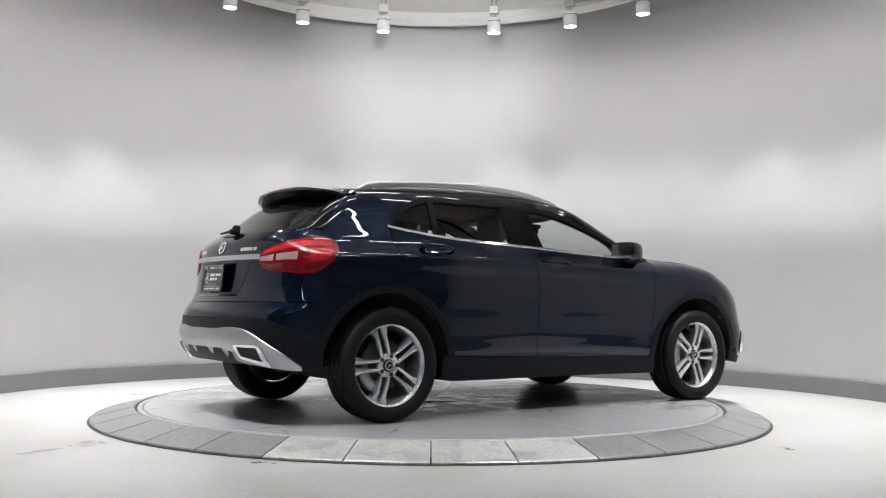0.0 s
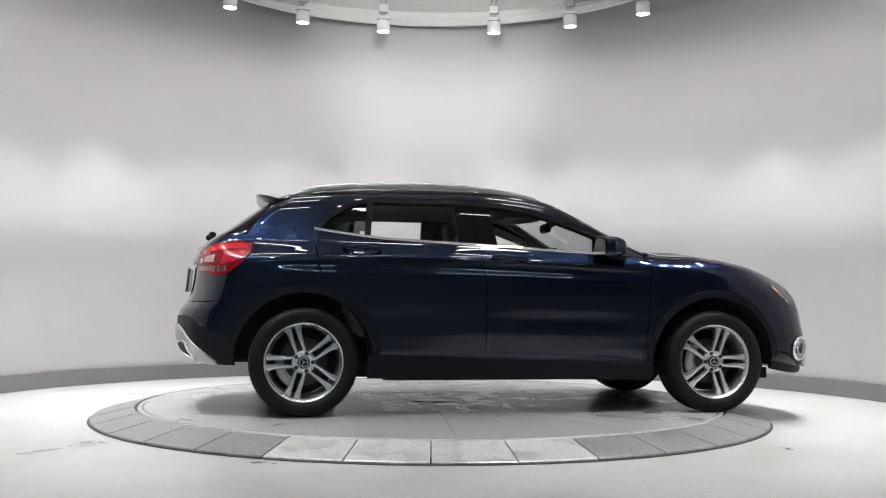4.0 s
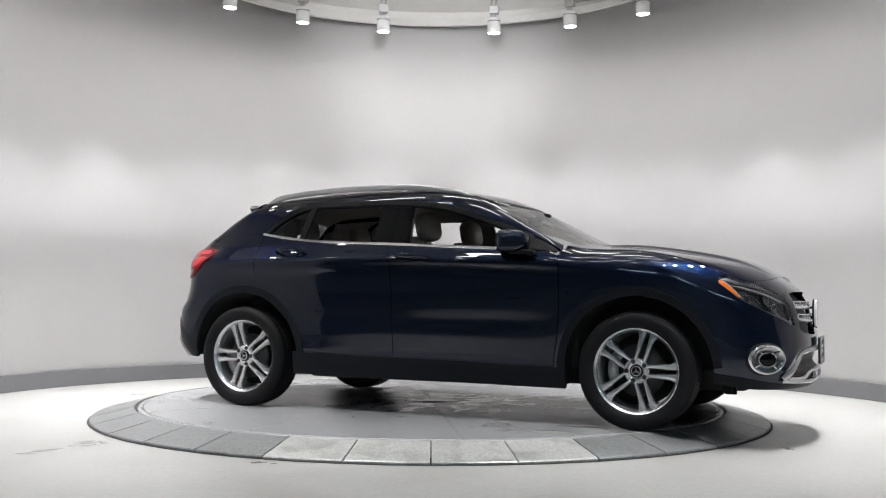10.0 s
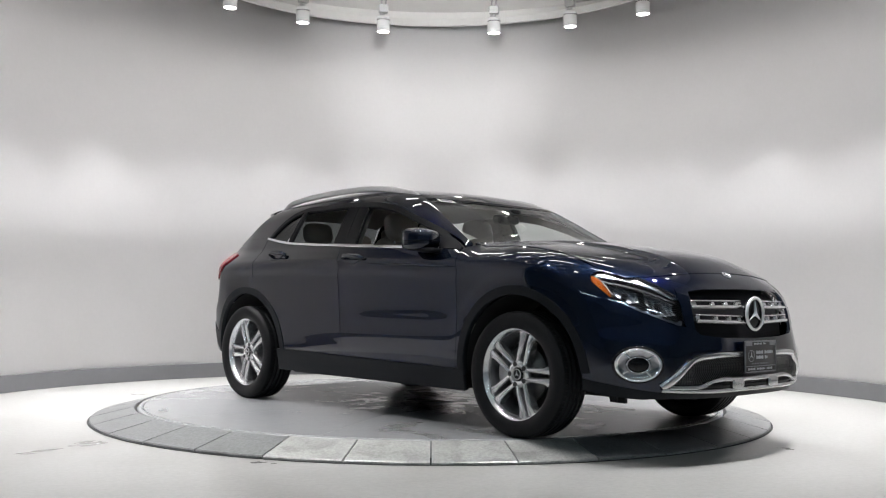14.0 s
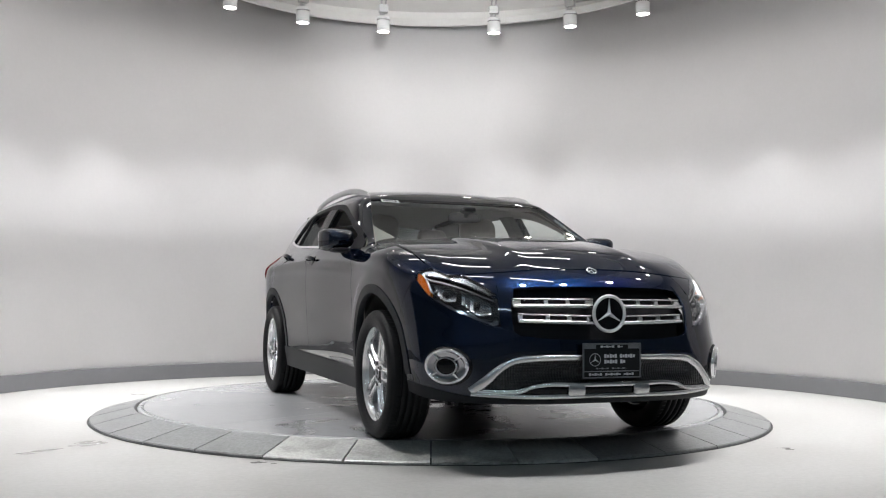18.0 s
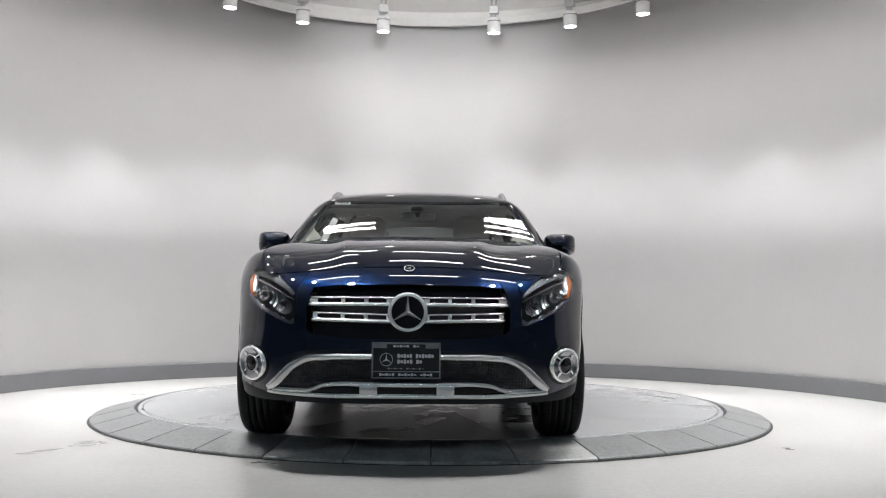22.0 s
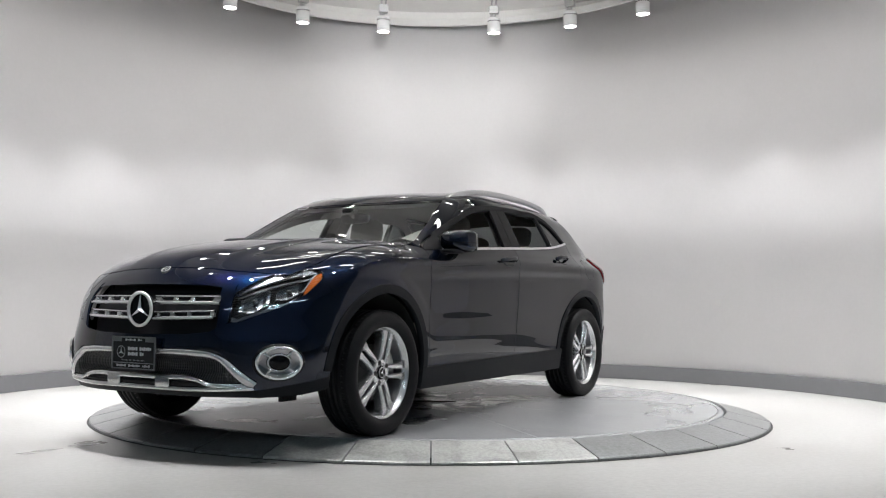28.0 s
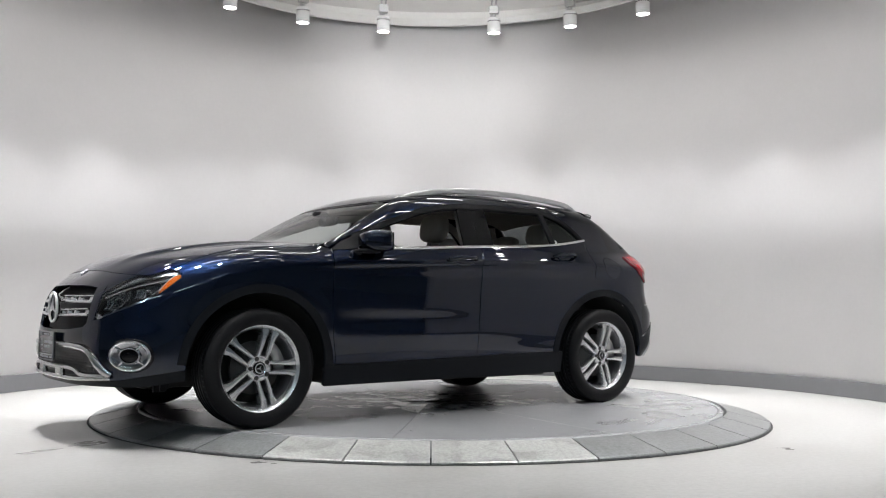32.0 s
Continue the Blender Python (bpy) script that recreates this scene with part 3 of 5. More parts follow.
HUB_F, HUB_R, TYRE = (1.35, 0.334), (-1.349, 0.336), 0.336
ARCH_F, ARCH_R = 0.424, 0.430


def arch(hub, r, a0, a1, n):
    return [(hub[0] + r * math.cos(radians(a0 + (a1 - a0) * i / (n - 1))), hub[1] + r * math.sin(radians(a0 + (a1 - a0) * i / (n - 1)))) for i in range(n)]


BELT = curve([(-1.32, 1.176), (-1.263, 1.166), (-0.959, 1.122), (-0.595, 1.096), (-0.268, 1.080), (0.13, 1.058), (0.563, 1.036), (0.75, 1.026), (0.95, 1.015)])
DLO = curve([(-1.275, 1.178), (-1.19, 1.262), (-1.10, 1.322), (-0.979, 1.365), (-0.7, 1.376), (-0.42, 1.376), (-0.2, 1.366), (0.0, 1.346), (0.134, 1.318), (0.318, 1.258), (0.502, 1.194), (0.640, 1.140), (0.80, 1.07), (0.9, 1.02)])



def onto(q, times=14):
    """Slide points along the gradient onto the skin."""
    e = 2e-3
    for _ in range(times):
        x, y, z = q[..., 0], q[..., 1], q[..., 2]
        g = np.stack([body(x + e, y, z) - body(x - e, y, z), body(x, y + e, z) - body(x, y - e, z), body(x, y, z + e) - body(x, y, z - e)], -1) / (2 * e)
        q = q - 0.8 * g * (body(x, y, z) / np.maximum((g * g).sum(-1), 1e-6))[..., None]
    return q


def ruled(a, b, m):
    t = np.linspace(0, 1, m)[None, :, None]
    return onto(a[:, None] * (1 - t) + b[:, None] * t)


def by_front(a, b):
    return hit(np.stack([np.full_like(a, 2.7), a, b], -1), np.array([-1.0, 0.0, 0.0]))


def by_back(a, b):
    return hit(np.stack([np.full_like(a, -2.7), a, b], -1), np.array([1.0, 0.0, 0.0]), 1.9)


def lay(how, low, high, left, right, n, m, smooth=True):
    return how(*np.moveaxis(coons(low, high, left, right, n, m, smooth), -1, 0))


def band(how, path, width, n, m=5):
    """A strip of the given width along a path laid on the skin; width may run along it."""
    c = spread(path, n)
    d = np.gradient(c, axis=0)
    d /= np.maximum(np.linalg.norm(d, axis=1, keepdims=True), 1e-9)
    w = np.interp(np.linspace(0, 1, n), np.linspace(0, 1, len(np.atleast_1d(width))), np.atleast_1d(width))
    side = np.stack([-d[:, 1], d[:, 0]], -1)
    t = np.linspace(-0.5, 0.5, m)
    g = c[:, None] + side[:, None] * (w[:, None] * t[None])[..., None]
    return how(g[..., 0], g[..., 1])


def bulged(q, height, lip=0.0):
    """Raise a strip into a rounded bar; gives the points and their normals."""
    t = np.linspace(-1, 1, q.shape[1])[None, :, None]
    q = q + normal(q) * (height * np.sqrt(np.maximum(1 - 0.92 * t * t, 0)) + lip)
    g = np.cross(np.gradient(q, axis=0), np.gradient(q, axis=1))
    g /= np.maximum(np.linalg.norm(g, axis=-1, keepdims=True), 1e-9)
    return q, g * np.sign((g * normal(q)).sum(-1, keepdims=True))


def rail_path(pts, n):
    return spread(np.array(pts), n)


def sweep(name, path, section, mat, parent, label="", up=(0, 0, 1)):
    """A closed section of (side, up) points carried along a path."""
    path = np.asarray(path, float)
    d = np.gradient(path, axis=0)
    d /= np.linalg.norm(d, axis=1, keepdims=True)
    s = np.cross(d, np.array(up, float))
    s /= np.linalg.norm(s, axis=1, keepdims=True)
    u = np.cross(s, d)
    k = len(section)
    verts = [path[i] + s[i] * a + u[i] * b for i in range(len(path)) for a, b in section]
    faces = [(i * k + j, i * k + (j + 1) % k, (i + 1) * k + (j + 1) % k, (i + 1) * k + j) for i in range(len(path) - 1) for j in range(k)]
    faces += [tuple(range(k))[::-1], tuple(range((len(path) - 1) * k, len(path) * k))]
    return link_mesh(name, verts, faces, mat, parent, label)


def round_section(a, b, n=12):
    return [(a * math.cos(2 * math.pi * i / n), b * math.sin(2 * math.pi * i / n)) for i in range(n)]


def dish(how, ca, cz, ra, rz, offs, mat, name, parent, label="", n=40, flip=False, mirror=1):
    """A round or oval fitting on the skin: offs is rows of (share of the radius, height over the skin)."""
    ang = np.linspace(0, 2 * np.pi, n, endpoint=False)
    rings = []
    for share, off in offs:
        q = how(ca + ra * share * np.cos(ang), cz + rz * share * np.sin(ang))
        rings.append((q, off))
    mid = how(np.array([ca]), np.array([cz]))
    axis = normal(mid)[0]
    verts = []
    for q, off in rings:
        verts += list(q + axis * off)
    if flip:
        verts = [v * np.array([1, -1, 1]) for v in verts]
    k = len(rings)
    faces = []
    for r in range(k - 1):
        for i in range(n):
            j = (i + 1) % n
            f = (r * n + i, (r + 1) * n + i, (r + 1) * n + j, r * n + j)
            faces.append(f if flip else f[::-1])
    if offs[-1][0] <= 0.3:
        f = tuple(range((k - 1) * n, k * n))
        faces.append(f if not flip else f[::-1])
    return link_mesh(name, verts, faces, mat, parent, label)


def blob(bm, centre, size, power=0.5, rows=10, cols=16):
    """A rounded cushion: a squared-off ball."""
    made = bmesh.ops.create_uvsphere(bm, u_segments=cols, v_segments=rows, radius=1.0)
    for v in made["verts"]:
        c = [math.copysign(abs(a) ** power, a) for a in v.co]
        v.co = Vector((centre[0] + c[0] * size[0], centre[1] + c[1] * size[1], centre[2] + c[2] * size[2]))
    return made["verts"]


def mirrored_rows(half):
    """A whole-width grid from the left half, whose first row lies amid the car."""
    return np.concatenate([(half * np.array([1, -1, 1]))[:0:-1], half], 0)


REAR_CUT = [(-0.885, 0.382), (-0.897, 0.41), (-0.947, 0.539), (-1.085, 0.700), (-1.200, 0.790), (-1.264, 0.93), (-1.283, 1.05), (-1.285, 1.168)]
MID_CUT = [(-0.203, 0.364), (-0.203, 0.60), (-0.208, 0.84), (-0.228, 0.97), (-0.252, 1.078)]
FRONT_CUT = [(0.852, 0.340), (0.880, 0.50), (0.897, 0.70), (0.896, 0.86), (0.888, 0.99), (0.880, 1.018)]
GAP = 0.0028
ARCH_W = 0.047


def build_doors(car):
    sets = []
    for name, back, ahead in (("rear_door", REAR_CUT, MID_CUT), ("front_door", MID_CUT, FRONT_CUT)):
        left = [(a + GAP, b) for a, b in back]
        right = [(a - GAP, b) for a, b in ahead]
        top = [(x, float(BELT(x)) - 0.006) for x in np.linspace(left[-1][0], right[-1][0], 9)]
        left[-1], right[-1] = top[0], top[-1]
        q = lay(by_side, [left[0], right[0]], top, left, right, 44, 42)
        made = pair(name, q, PAINT, car, thick=0.02)
        sets.append(made)
        pair("door_trim", q[:, 6:], CABIN, car, off=-0.07, thick=0, nrm=normal(q[:, 6:]))
    # handles in their cups
    for doors, x0, x1, z in ((sets[0], -1.112, -0.880, 1.034), (sets[1], -0.170, 0.060, 0.986)):
        mx = (x0 + x1) / 2
        slope = -0.012
        for door, fl in zip(doors, (False, True)):
            dish(by_side, mx - 0.012, z - 0.002, 0.088, 0.034, [(1.0, 0.0004), (0.95, 0.0034), (0.84, 0.0036), (0.45, 0.0014), (0.12, 0.0010)], PAINT, "handle_cup", door, "", 28, fl)
            xs = np.linspace(x0, x1, 15)
            base = by_side(xs, z + slope * (xs - mx) / 0.23)
            n0 = normal(base)
            lift = 0.008 + 0.026 * np.clip(1 - np.abs((xs - mx) / (x1 - x0) * 2) ** 4, 0, 1)
            path = base + n0 * lift[:, None]
            if fl:
                path = path * np.array([1, -1, 1])
            sweep("handle", path, round_section(0.008, 0.0135, 12), PAINT, door, "body-coloured door handle", up=(0, 0, 1))
    return sets


HOOD_SIDE = [(0.905, 0.742), (1.05, 0.752), (1.2, 0.760), (1.5, 0.772), (1.7, 0.768), (1.82, 0.748), (1.93, 0.700)]
HOOD_FRONT = [(2.060, 0.0), (2.058, 0.15), (2.052, 0.30), (2.040, 0.42), (2.022, 0.510), (1.985, 0.610), (1.93, 0.700)]


def build_bonnet(car):
    low = [(1.035, 0.0), (1.4, 0.0), (1.75, 0.0), (2.060, 0.0)]
    left = [(1.035, 0.0), (1.025, 0.25), (0.995, 0.50), (0.955, 0.66), (0.905, 0.742)]
    half = lay(by_top, low, HOOD_SIDE, left, HOOD_FRONT, 56, 34)
    half[:, 0, 1] = 0
    half = onto(half)
    grid = mirrored_rows(np.swapaxes(half, 0, 1))
    sheet("bonnet", grid, PAINT, car, off=0.0015, thick=0.02)
    return half[:, -1], half[-1]


def build_wings(car, hood_line):
    r = ARCH_F + ARCH_W - 0.012
    low = [(FRONT_CUT[0][0] + GAP, 0.340)] + arch(HUB_F, r, 177, 38, 26)
    edge = [(float(a), float(c) - 0.004) for a, b, c in hood_line if a < 1.805]
    high = [(0.882, 1.022)] + edge[2::3]
    left = [(a + GAP, b) for a, b in FRONT_CUT]
    left[0], left[-1] = low[0], high[0]
    right = [low[-1], (1.760, 0.72), (1.797, 0.825), high[-1]]
    q = lay(by_side, low, high, left, right, 64, 34)
    pair("front_wing", q, PAINT, car, thick=0.02)


def build_quarters(car):
    r = ARCH_R + ARCH_W - 0.012
    low = arch(HUB_R, r, 160, 70, 26)
    left = [low[0], (-1.80, 0.66), (-1.83, 0.80), (-1.81, 0.95), (-1.74, 1.08), (-1.68, 1.17)]
    right = [low[-1]] + [(a - GAP, b) for a, b in REAR_CUT if b > low[-1][1] + 0.04]
    right[-1] = (-1.288, 1.170)
    high = [left[-1], (-1.55, 1.177), (-1.42, 1.177), right[-1]]
    q = lay(by_side, low, high, left, right, 54, 40)
    pair("rear_quarter_panel", q, PAINT, car, thick=0.02)
    edge_low = q[0]
    ang = np.linspace(0, 2 * np.pi, 41)[:, None]
    rr = np.array([0.079, 0.082])[None]
    sheet("fuel_flap_gap", by_side(-1.452 + rr * np.cos(ang), 0.972 + rr * 0.95 * np.sin(ang)), DARK, car, "thin shut line round the fuel flap", off=0.0012, thick=0)
    # the broad rear pillar above
    low = [left[-1], (-1.55, 1.178), (-1.42, 1.178), (-1.288, 1.172)]
    right = [(-1.288, 1.172)] + [(x, float(DLO(x)) + 0.012) for x in (-1.19, -1.10, -1.0)]
    high = [(-1.50, 1.376), (-1.3, 1.386), (-1.15, 1.390), (-1.0, right[-1][1])]
    left = [low[0], (-1.63, 1.24), (-1.57, 1.31), high[0]]
    q2 = lay(by_side, low, high, left, right, 34, 22)
    pair("rear_pillar", q2, PAINT, car, thick=0.02)
    pair("pillar_trim", q2[:-8], LINER, car, off=-0.035, thick=0)
    return edge_low, q2[0], q2[:, -1]


ROOF_EDGE = curve([(-1.62, 0.490), (-1.3, 0.530), (-0.8, 0.560), (-0.2, 0.574), (0.2, 0.580), (0.4, 0.626), (0.6, 0.678), (0.75, 0.713), (0.885, 0.746), (0.95, 0.76)])


def build_roof(car, pillar_top):
    xs = np.linspace(0.885, -1.0, 64)
    low = by_side(xs, DLO(xs) + 0.010)
    high = by_top(xs, ROOF_EDGE(xs))
    rail = ruled(low, high, 10)
    pair("cant_rail", rail, PAINT, car, thick=0.03)
    pair("rail_trim", rail[:, 5:], LINER, car, off=-0.04, thick=0)
    a = pillar_top
    b = by_top(a[:, 0], ROOF_EDGE(a[:, 0]))
    pair("roof_shoulder", ruled(a, b, 8), PAINT, car, thick=0.02)
    v = np.linspace(-1, 1, 33)[None]
    u = np.linspace(0, 1, 50)[:, None]
    fr = 0.43 - 0.12 * np.abs(v) ** 2
    xx = fr + u * (-1.56 - fr)
    q = by_top(xx, v * (ROOF_EDGE(xx) - 0.003))
    sheet("roof_panel", q, PAINT, car, thick=0.02)
    sheet("headliner", q, LINER, car, off=-0.045, thick=0)
    # bright rails on short feet
    for s in (1, -1):
        path = rail_path([(-1.405, 0.527 * s, 1.408), (-1.33, 0.535 * s, 1.447), (-1.145, 0.550 * s, 1.475), (-0.88, 0.564 * s, 1.491), (-0.616, 0.576 * s, 1.497), (-0.239, 0.578 * s, 1.490), (-0.07, 0.578 * s, 1.474), (0.075, 0.578 * s, 1.447), (0.17, 0.578 * s, 1.424), (0.225, 0.579 * s, 1.398)], 48)
        path = np.asarray(path) - np.array([0, 0, 0.017])
        sweep("roof_rail", path, round_section(0.0135, 0.0205, 14), RAIL, car, "satin aluminium roof rail")


def build_glass(car):
    edge_y = curve([(0.2, 0.572), (0.4, 0.618), (0.6, 0.670), (0.75, 0.705), (0.885, 0.736), (0.95, 0.75)])
    u, v = np.linspace(0, 1, 26)[:, None], np.linspace(-1, 1, 45)[None]
    fr = 0.436 - 0.12 * np.abs(v) ** 2
    lo = 1.045 - 0.14 * np.abs(v) ** 2.4
    xx = fr + u * (lo - fr)
    q = by_top(xx, v * edge_y(xx))
    o = sheet("windscreen", q, GLASS, car, "clear windscreen glass", off=-0.004, thick=0, nrm=normal(by_top(xx, v * edge_y(xx) * 0.6)))
    o.visible_shadow = False
    sheet("windscreen_band", q[:2], GLOSSBLACK, car, off=-0.002, thick=0)
    sheet("cowl", by_top(*np.broadcast_arrays(lo - 0.012 + 0.05 * np.linspace(0, 1, 4)[:, None], v * 0.70)), BLACK, car, off=-0.012, thick=0.02)
    # dealer's sticker at the top corner of the screen
    g = np.meshgrid(np.linspace(0, 1, 4), np.linspace(0, 1, 8), indexing="ij")
    yy = -0.545 + g[1] * 0.105
    q = by_top(0.435 - 0.12 * (yy / 0.57) ** 2 + 0.02 + g[0] * 0.045, yy)
    st = sheet("sticker", q, plain("sticker_paper", (0.8, 0.8, 0.8), 0.5), car, "white paper sticker", off=0.001, thick=0)
    for k in range(5):
        yy = -0.535 + 0.017 * k + np.linspace(0, 1, 2)[None] * 0.012
        xx = 0.435 - 0.12 * (yy / 0.57) ** 2 + 0.030 + np.linspace(0, 1, 2)[:, None] * 0.02
        sheet("print_bar", by_top(*np.broadcast_arrays(xx, yy)), BLACK, st, off=0.002, thick=0)

    def side_pane(name, x0, x1, mat):
        xs = np.linspace(x0, x1, 26)
        lo, hi = BELT(xs) + 0.004, DLO(xs) + 0.004
        t = np.linspace(0, 1, 12)
        for o in pair(name, by_side(np.repeat(xs[:, None], 12, 1), lo[:, None] + (hi - lo)[:, None] * t[None]), mat, car, off=-0.014, thick=0):
            o.visible_shadow = False

    side_pane("quarter_window", -1.255, -0.96, TINT)
    for name, x0, x1, lean, mat in (("rear_window_pillar", -0.978, -0.938, 0.030, BLACK), ("rear_door_pillar", -0.372, -0.247, -0.016, GLOSSBLACK), ("front_door_pillar", -0.243, -0.120, -0.040, GLOSSBLACK)):
        t = np.linspace(0, 1, 12)
        w = np.linspace(0, 1, 7)[:, None]
        xa, xb = x0 + lean * t[None] * (0.4 if name == "front_door_pillar" else 1), x1 + lean * t[None] * (1.0 if name == "front_door_pillar" else (1 if name != "rear_door_pillar" else 1))
        xs = xa + (xb - xa) * w
        zz = BELT(xs) + 0.004 + (DLO(xs) + 0.010 - BELT(xs) - 0.004) * t[None]
        q = by_side(xs, zz)
        pair(name, q, mat, car, off=-0.003, thick=0.02)
        if "door" in name:
            pair("pillar_trim", q, PILLARCLOTH, car, off=-0.05, thick=0)
    xs = np.linspace(-1.22, 0.78, 60)
    pair("roof_side_trim", by_side(np.repeat(xs[:, None], 5, 1), np.maximum(DLO(xs)[:, None] + np.linspace(-0.008, 0.060, 5)[None], BELT(xs)[:, None] + 0.01)), LINER, car, "pale cloth trim inside the roof's edge", off=-0.050, thick=0)
    # black frames round the openings
    xs = np.linspace(-1.27, 0.70, 70)
    zz = DLO(xs)[:, None] + np.linspace(-0.022, 0.012, 4)[None]
    pair("window_frame", by_side(np.repeat(xs[:, None], 4, 1), np.maximum(zz, BELT(xs)[:, None] + 0.004)), BLACK, car, off=-0.002, thick=0.03)
    xs2 = np.linspace(-1.292, 0.70, 70)
    zz = BELT(xs2)[:, None] + np.linspace(-0.006, 0.0085, 4)[None]
    pair("belt_moulding", by_side(np.repeat(xs2[:, None], 4, 1), zz), CHROME, car, "bright chrome belt strip", off=0.005, thick=0.012)
    # the black corner piece that carries the mirror
    q = lay(by_side, [(0.66, 1.036), (0.87, 1.020)], [(0.66, float(DLO(0.66))), (0.80, float(DLO(0.80))), (0.87, 1.03)], [(0.66, 1.036), (0.66, float(DLO(0.66)))], [(0.87, 1.02), (0.87, 1.03)], 12, 8, False)
    pair("mirror_corner", q, BLACK, car, off=-0.001)
    # the little paper tag in each quarter window
    q = by_side(*np.meshgrid(np.linspace(-1.005, -0.965, 3), np.linspace(1.135, 1.165, 3), indexing="ij"))
    pair("window_tag", q, bpy.data.materials["sticker_paper"], car, "small white paper tag", off=-0.012, thick=0)


def build_front(car, hood_front, hood_line):
    # bumper skin: its upper line runs under the grille and along the lamps
    top = [(-60, 0.61), (-54.3, 0.838), (-47.8, 0.738), (-40.5, 0.672), (-30.5, 0.605), (-27.5, 0.598), (-24, 0.560), (-16, 0.545), (0, 0.540),
           (16, 0.545), (24, 0.560), (27.5, 0.598), (30.5, 0.605), (40.5, 0.672), (47.8, 0.738), (54.3, 0.838), (60, 0.61)]
    low = [(-55.6, 0.292), (-48, 0.265), (-30, 0.255), (0, 0.253), (30, 0.255), (48, 0.265), (55.6, 0.292)]
    n = 133
    q = lay(by_nose, spread(low, n), spread(top, n, False), [low[0], (-56.2, 0.45), (-57.6, 0.53), top[0]], [low[-1], (56.2, 0.45), (57.6, 0.53), top[-1]], n, 40, False)
    sheet("front_bumper", q, PAINT, car, thick=0.02)
    for s in (1, -1):
        # painted cheeks between grille and lamp
        left = [(24.2, 0.563), (25.9, 0.62), (26.3, 0.70), (26.0, 0.765), (25.5, 0.802)]
        right = [(28.6, 0.605), (28.9, 0.64), (29.3, 0.70), (30.0, 0.748), (30.2, 0.760)]
        q = lay(by_nose, [left[0], right[0]], [left[-1], right[-1]], left, right, 6, 16)
        sheet("grille_cheek", q, PAINT, car, flip=s < 0)
        q = by_nose(*np.meshgrid(np.linspace(25.7, 31.0, 8), np.linspace(0.735, 0.905, 12), indexing="ij"))
        sheet("nose_backing", q, PAINT, car, off=-0.007, thick=0, flip=s < 0)
        q = by_nose(*np.meshgrid(np.linspace(54.0, 61.5, 8), np.linspace(0.60, 0.90, 16), indexing="ij"))
        sheet("lamp_backing", q, PAINT, car, off=-0.009, thick=0, flip=s < 0)
    # the grille: a deep black field, two slotted bars, the round emblem
    q = lay(by_nose, [(-24.5, 0.556), (0, 0.538), (24.5, 0.556)], [(-26, 0.81), (0, 0.83), (26, 0.81)], [(-24.5, 0.556), (-26.3, 0.68), (-26, 0.81)], [(24.5, 0.556), (26.3, 0.68), (26, 0.81)], 41, 14, False)
    grille = sheet("grille", q, BLACK, car, "black grille field", off=-0.055, thick=0)
    for s in (1, -1):
        for z0, z1, a in ((0.694, 0.742, 0.466), (0.612, 0.658, 0.448)):
            ys = np.linspace(0.062, a, 20)
            tilt = -0.010 * (ys - 0.062) / 0.4 if z0 < 0.65 else 0.003 * (ys - 0.06) / 0.4
            rise = -tilt * (z0 < 0.65)
            for zc, deep, high in ((z0 + 0.0095, 0.015, 0.0105), (z1 - 0.0045, 0.010, 0.0050)):
                path = by_front(ys, zc + rise)
                path = path + normal(path) * -0.014
                sweep("grille_bar", path * np.array([1, s, 1]), round_section(deep, high, 14), SATIN, grille, "satin silver bar")
            for y0, y1 in ((0.062, 0.100), (0.186, 0.204), (0.296, 0.313), (0.428, a)):
                g = np.meshgrid(np.linspace(y0, y1, 3), np.linspace(z0 + 0.012, z1 - 0.004, 4), indexing="ij")
                gg = g[1] + (0.010 * (g[0] - 0.062) / 0.4 if z0 < 0.65 else 0)
                sheet("grille_bar_web", by_front(g[0], gg), SATIN, grille, off=-0.012, thick=0.03, flip=s < 0)
    tops = by_nose(*spread(LAMP_TOP, 40).T)
    tops = tops[np.argsort(-tops[:, 0])] if tops[0, 0] < tops[-1, 0] else tops
    edge = np.concatenate([hood_line[hood_line[:, 0] > 1.755][:-1], hood_front[::-1]])
    edge = edge[(edge[:, 1] > 0.475)]
    a3 = spread(edge[::-1], 40, False)
    for s in (1, -1):
        t = np.linspace(0, 1, 10)[None, :]
        q = by_top(a3[:, :1] * (1 - t) + tops[:, :1] * t, a3[:, 1:2] * (1 - t) + tops[:, 1:2] * t)
        q[:, -1] = tops
        sheet("bonnet_corner", q, PAINT, car, flip=s < 0, off=-0.001, thick=0)
    front = hood_front[hood_front[:, 1] < 0.515]
    b3 = by_nose(np.linspace(0, 29.5, 40), np.interp(np.linspace(0, 29.5, 40), [0, 20, 26, 29.5], [0.796, 0.790, 0.778, 0.752]))
    half = onto(ruled(spread(front, 40, False) - np.array([0, 0, 0.004]), b3, 14))
    half[0, :, 1] = 0
    sheet("grille_header", mirrored_rows(half), PAINT, car, off=-0.002, thick=0)
    emblem_at(car, Matrix.Translation((2.243, 0.0, 0.665)) @ Matrix.Rotation(radians(90), 4, "Y") @ Matrix.Rotation(radians(90), 4, "Z"), 0.092, True)
    spot_q = by_top(np.array([2.075]), np.array([0.0]))
    nq = normal(spot_q)[0]
    m = Vector(nq).to_track_quat("Z", "X").to_matrix().to_4x4()
    emblem_at(car, Matrix.Translation(Vector(spot_q[0]) + Vector(nq) * 0.003) @ m, 0.026, False)
    build_intake(car)
    for s in (1, -1):
        build_headlamp(car, s)
        build_foglamp(car, s)
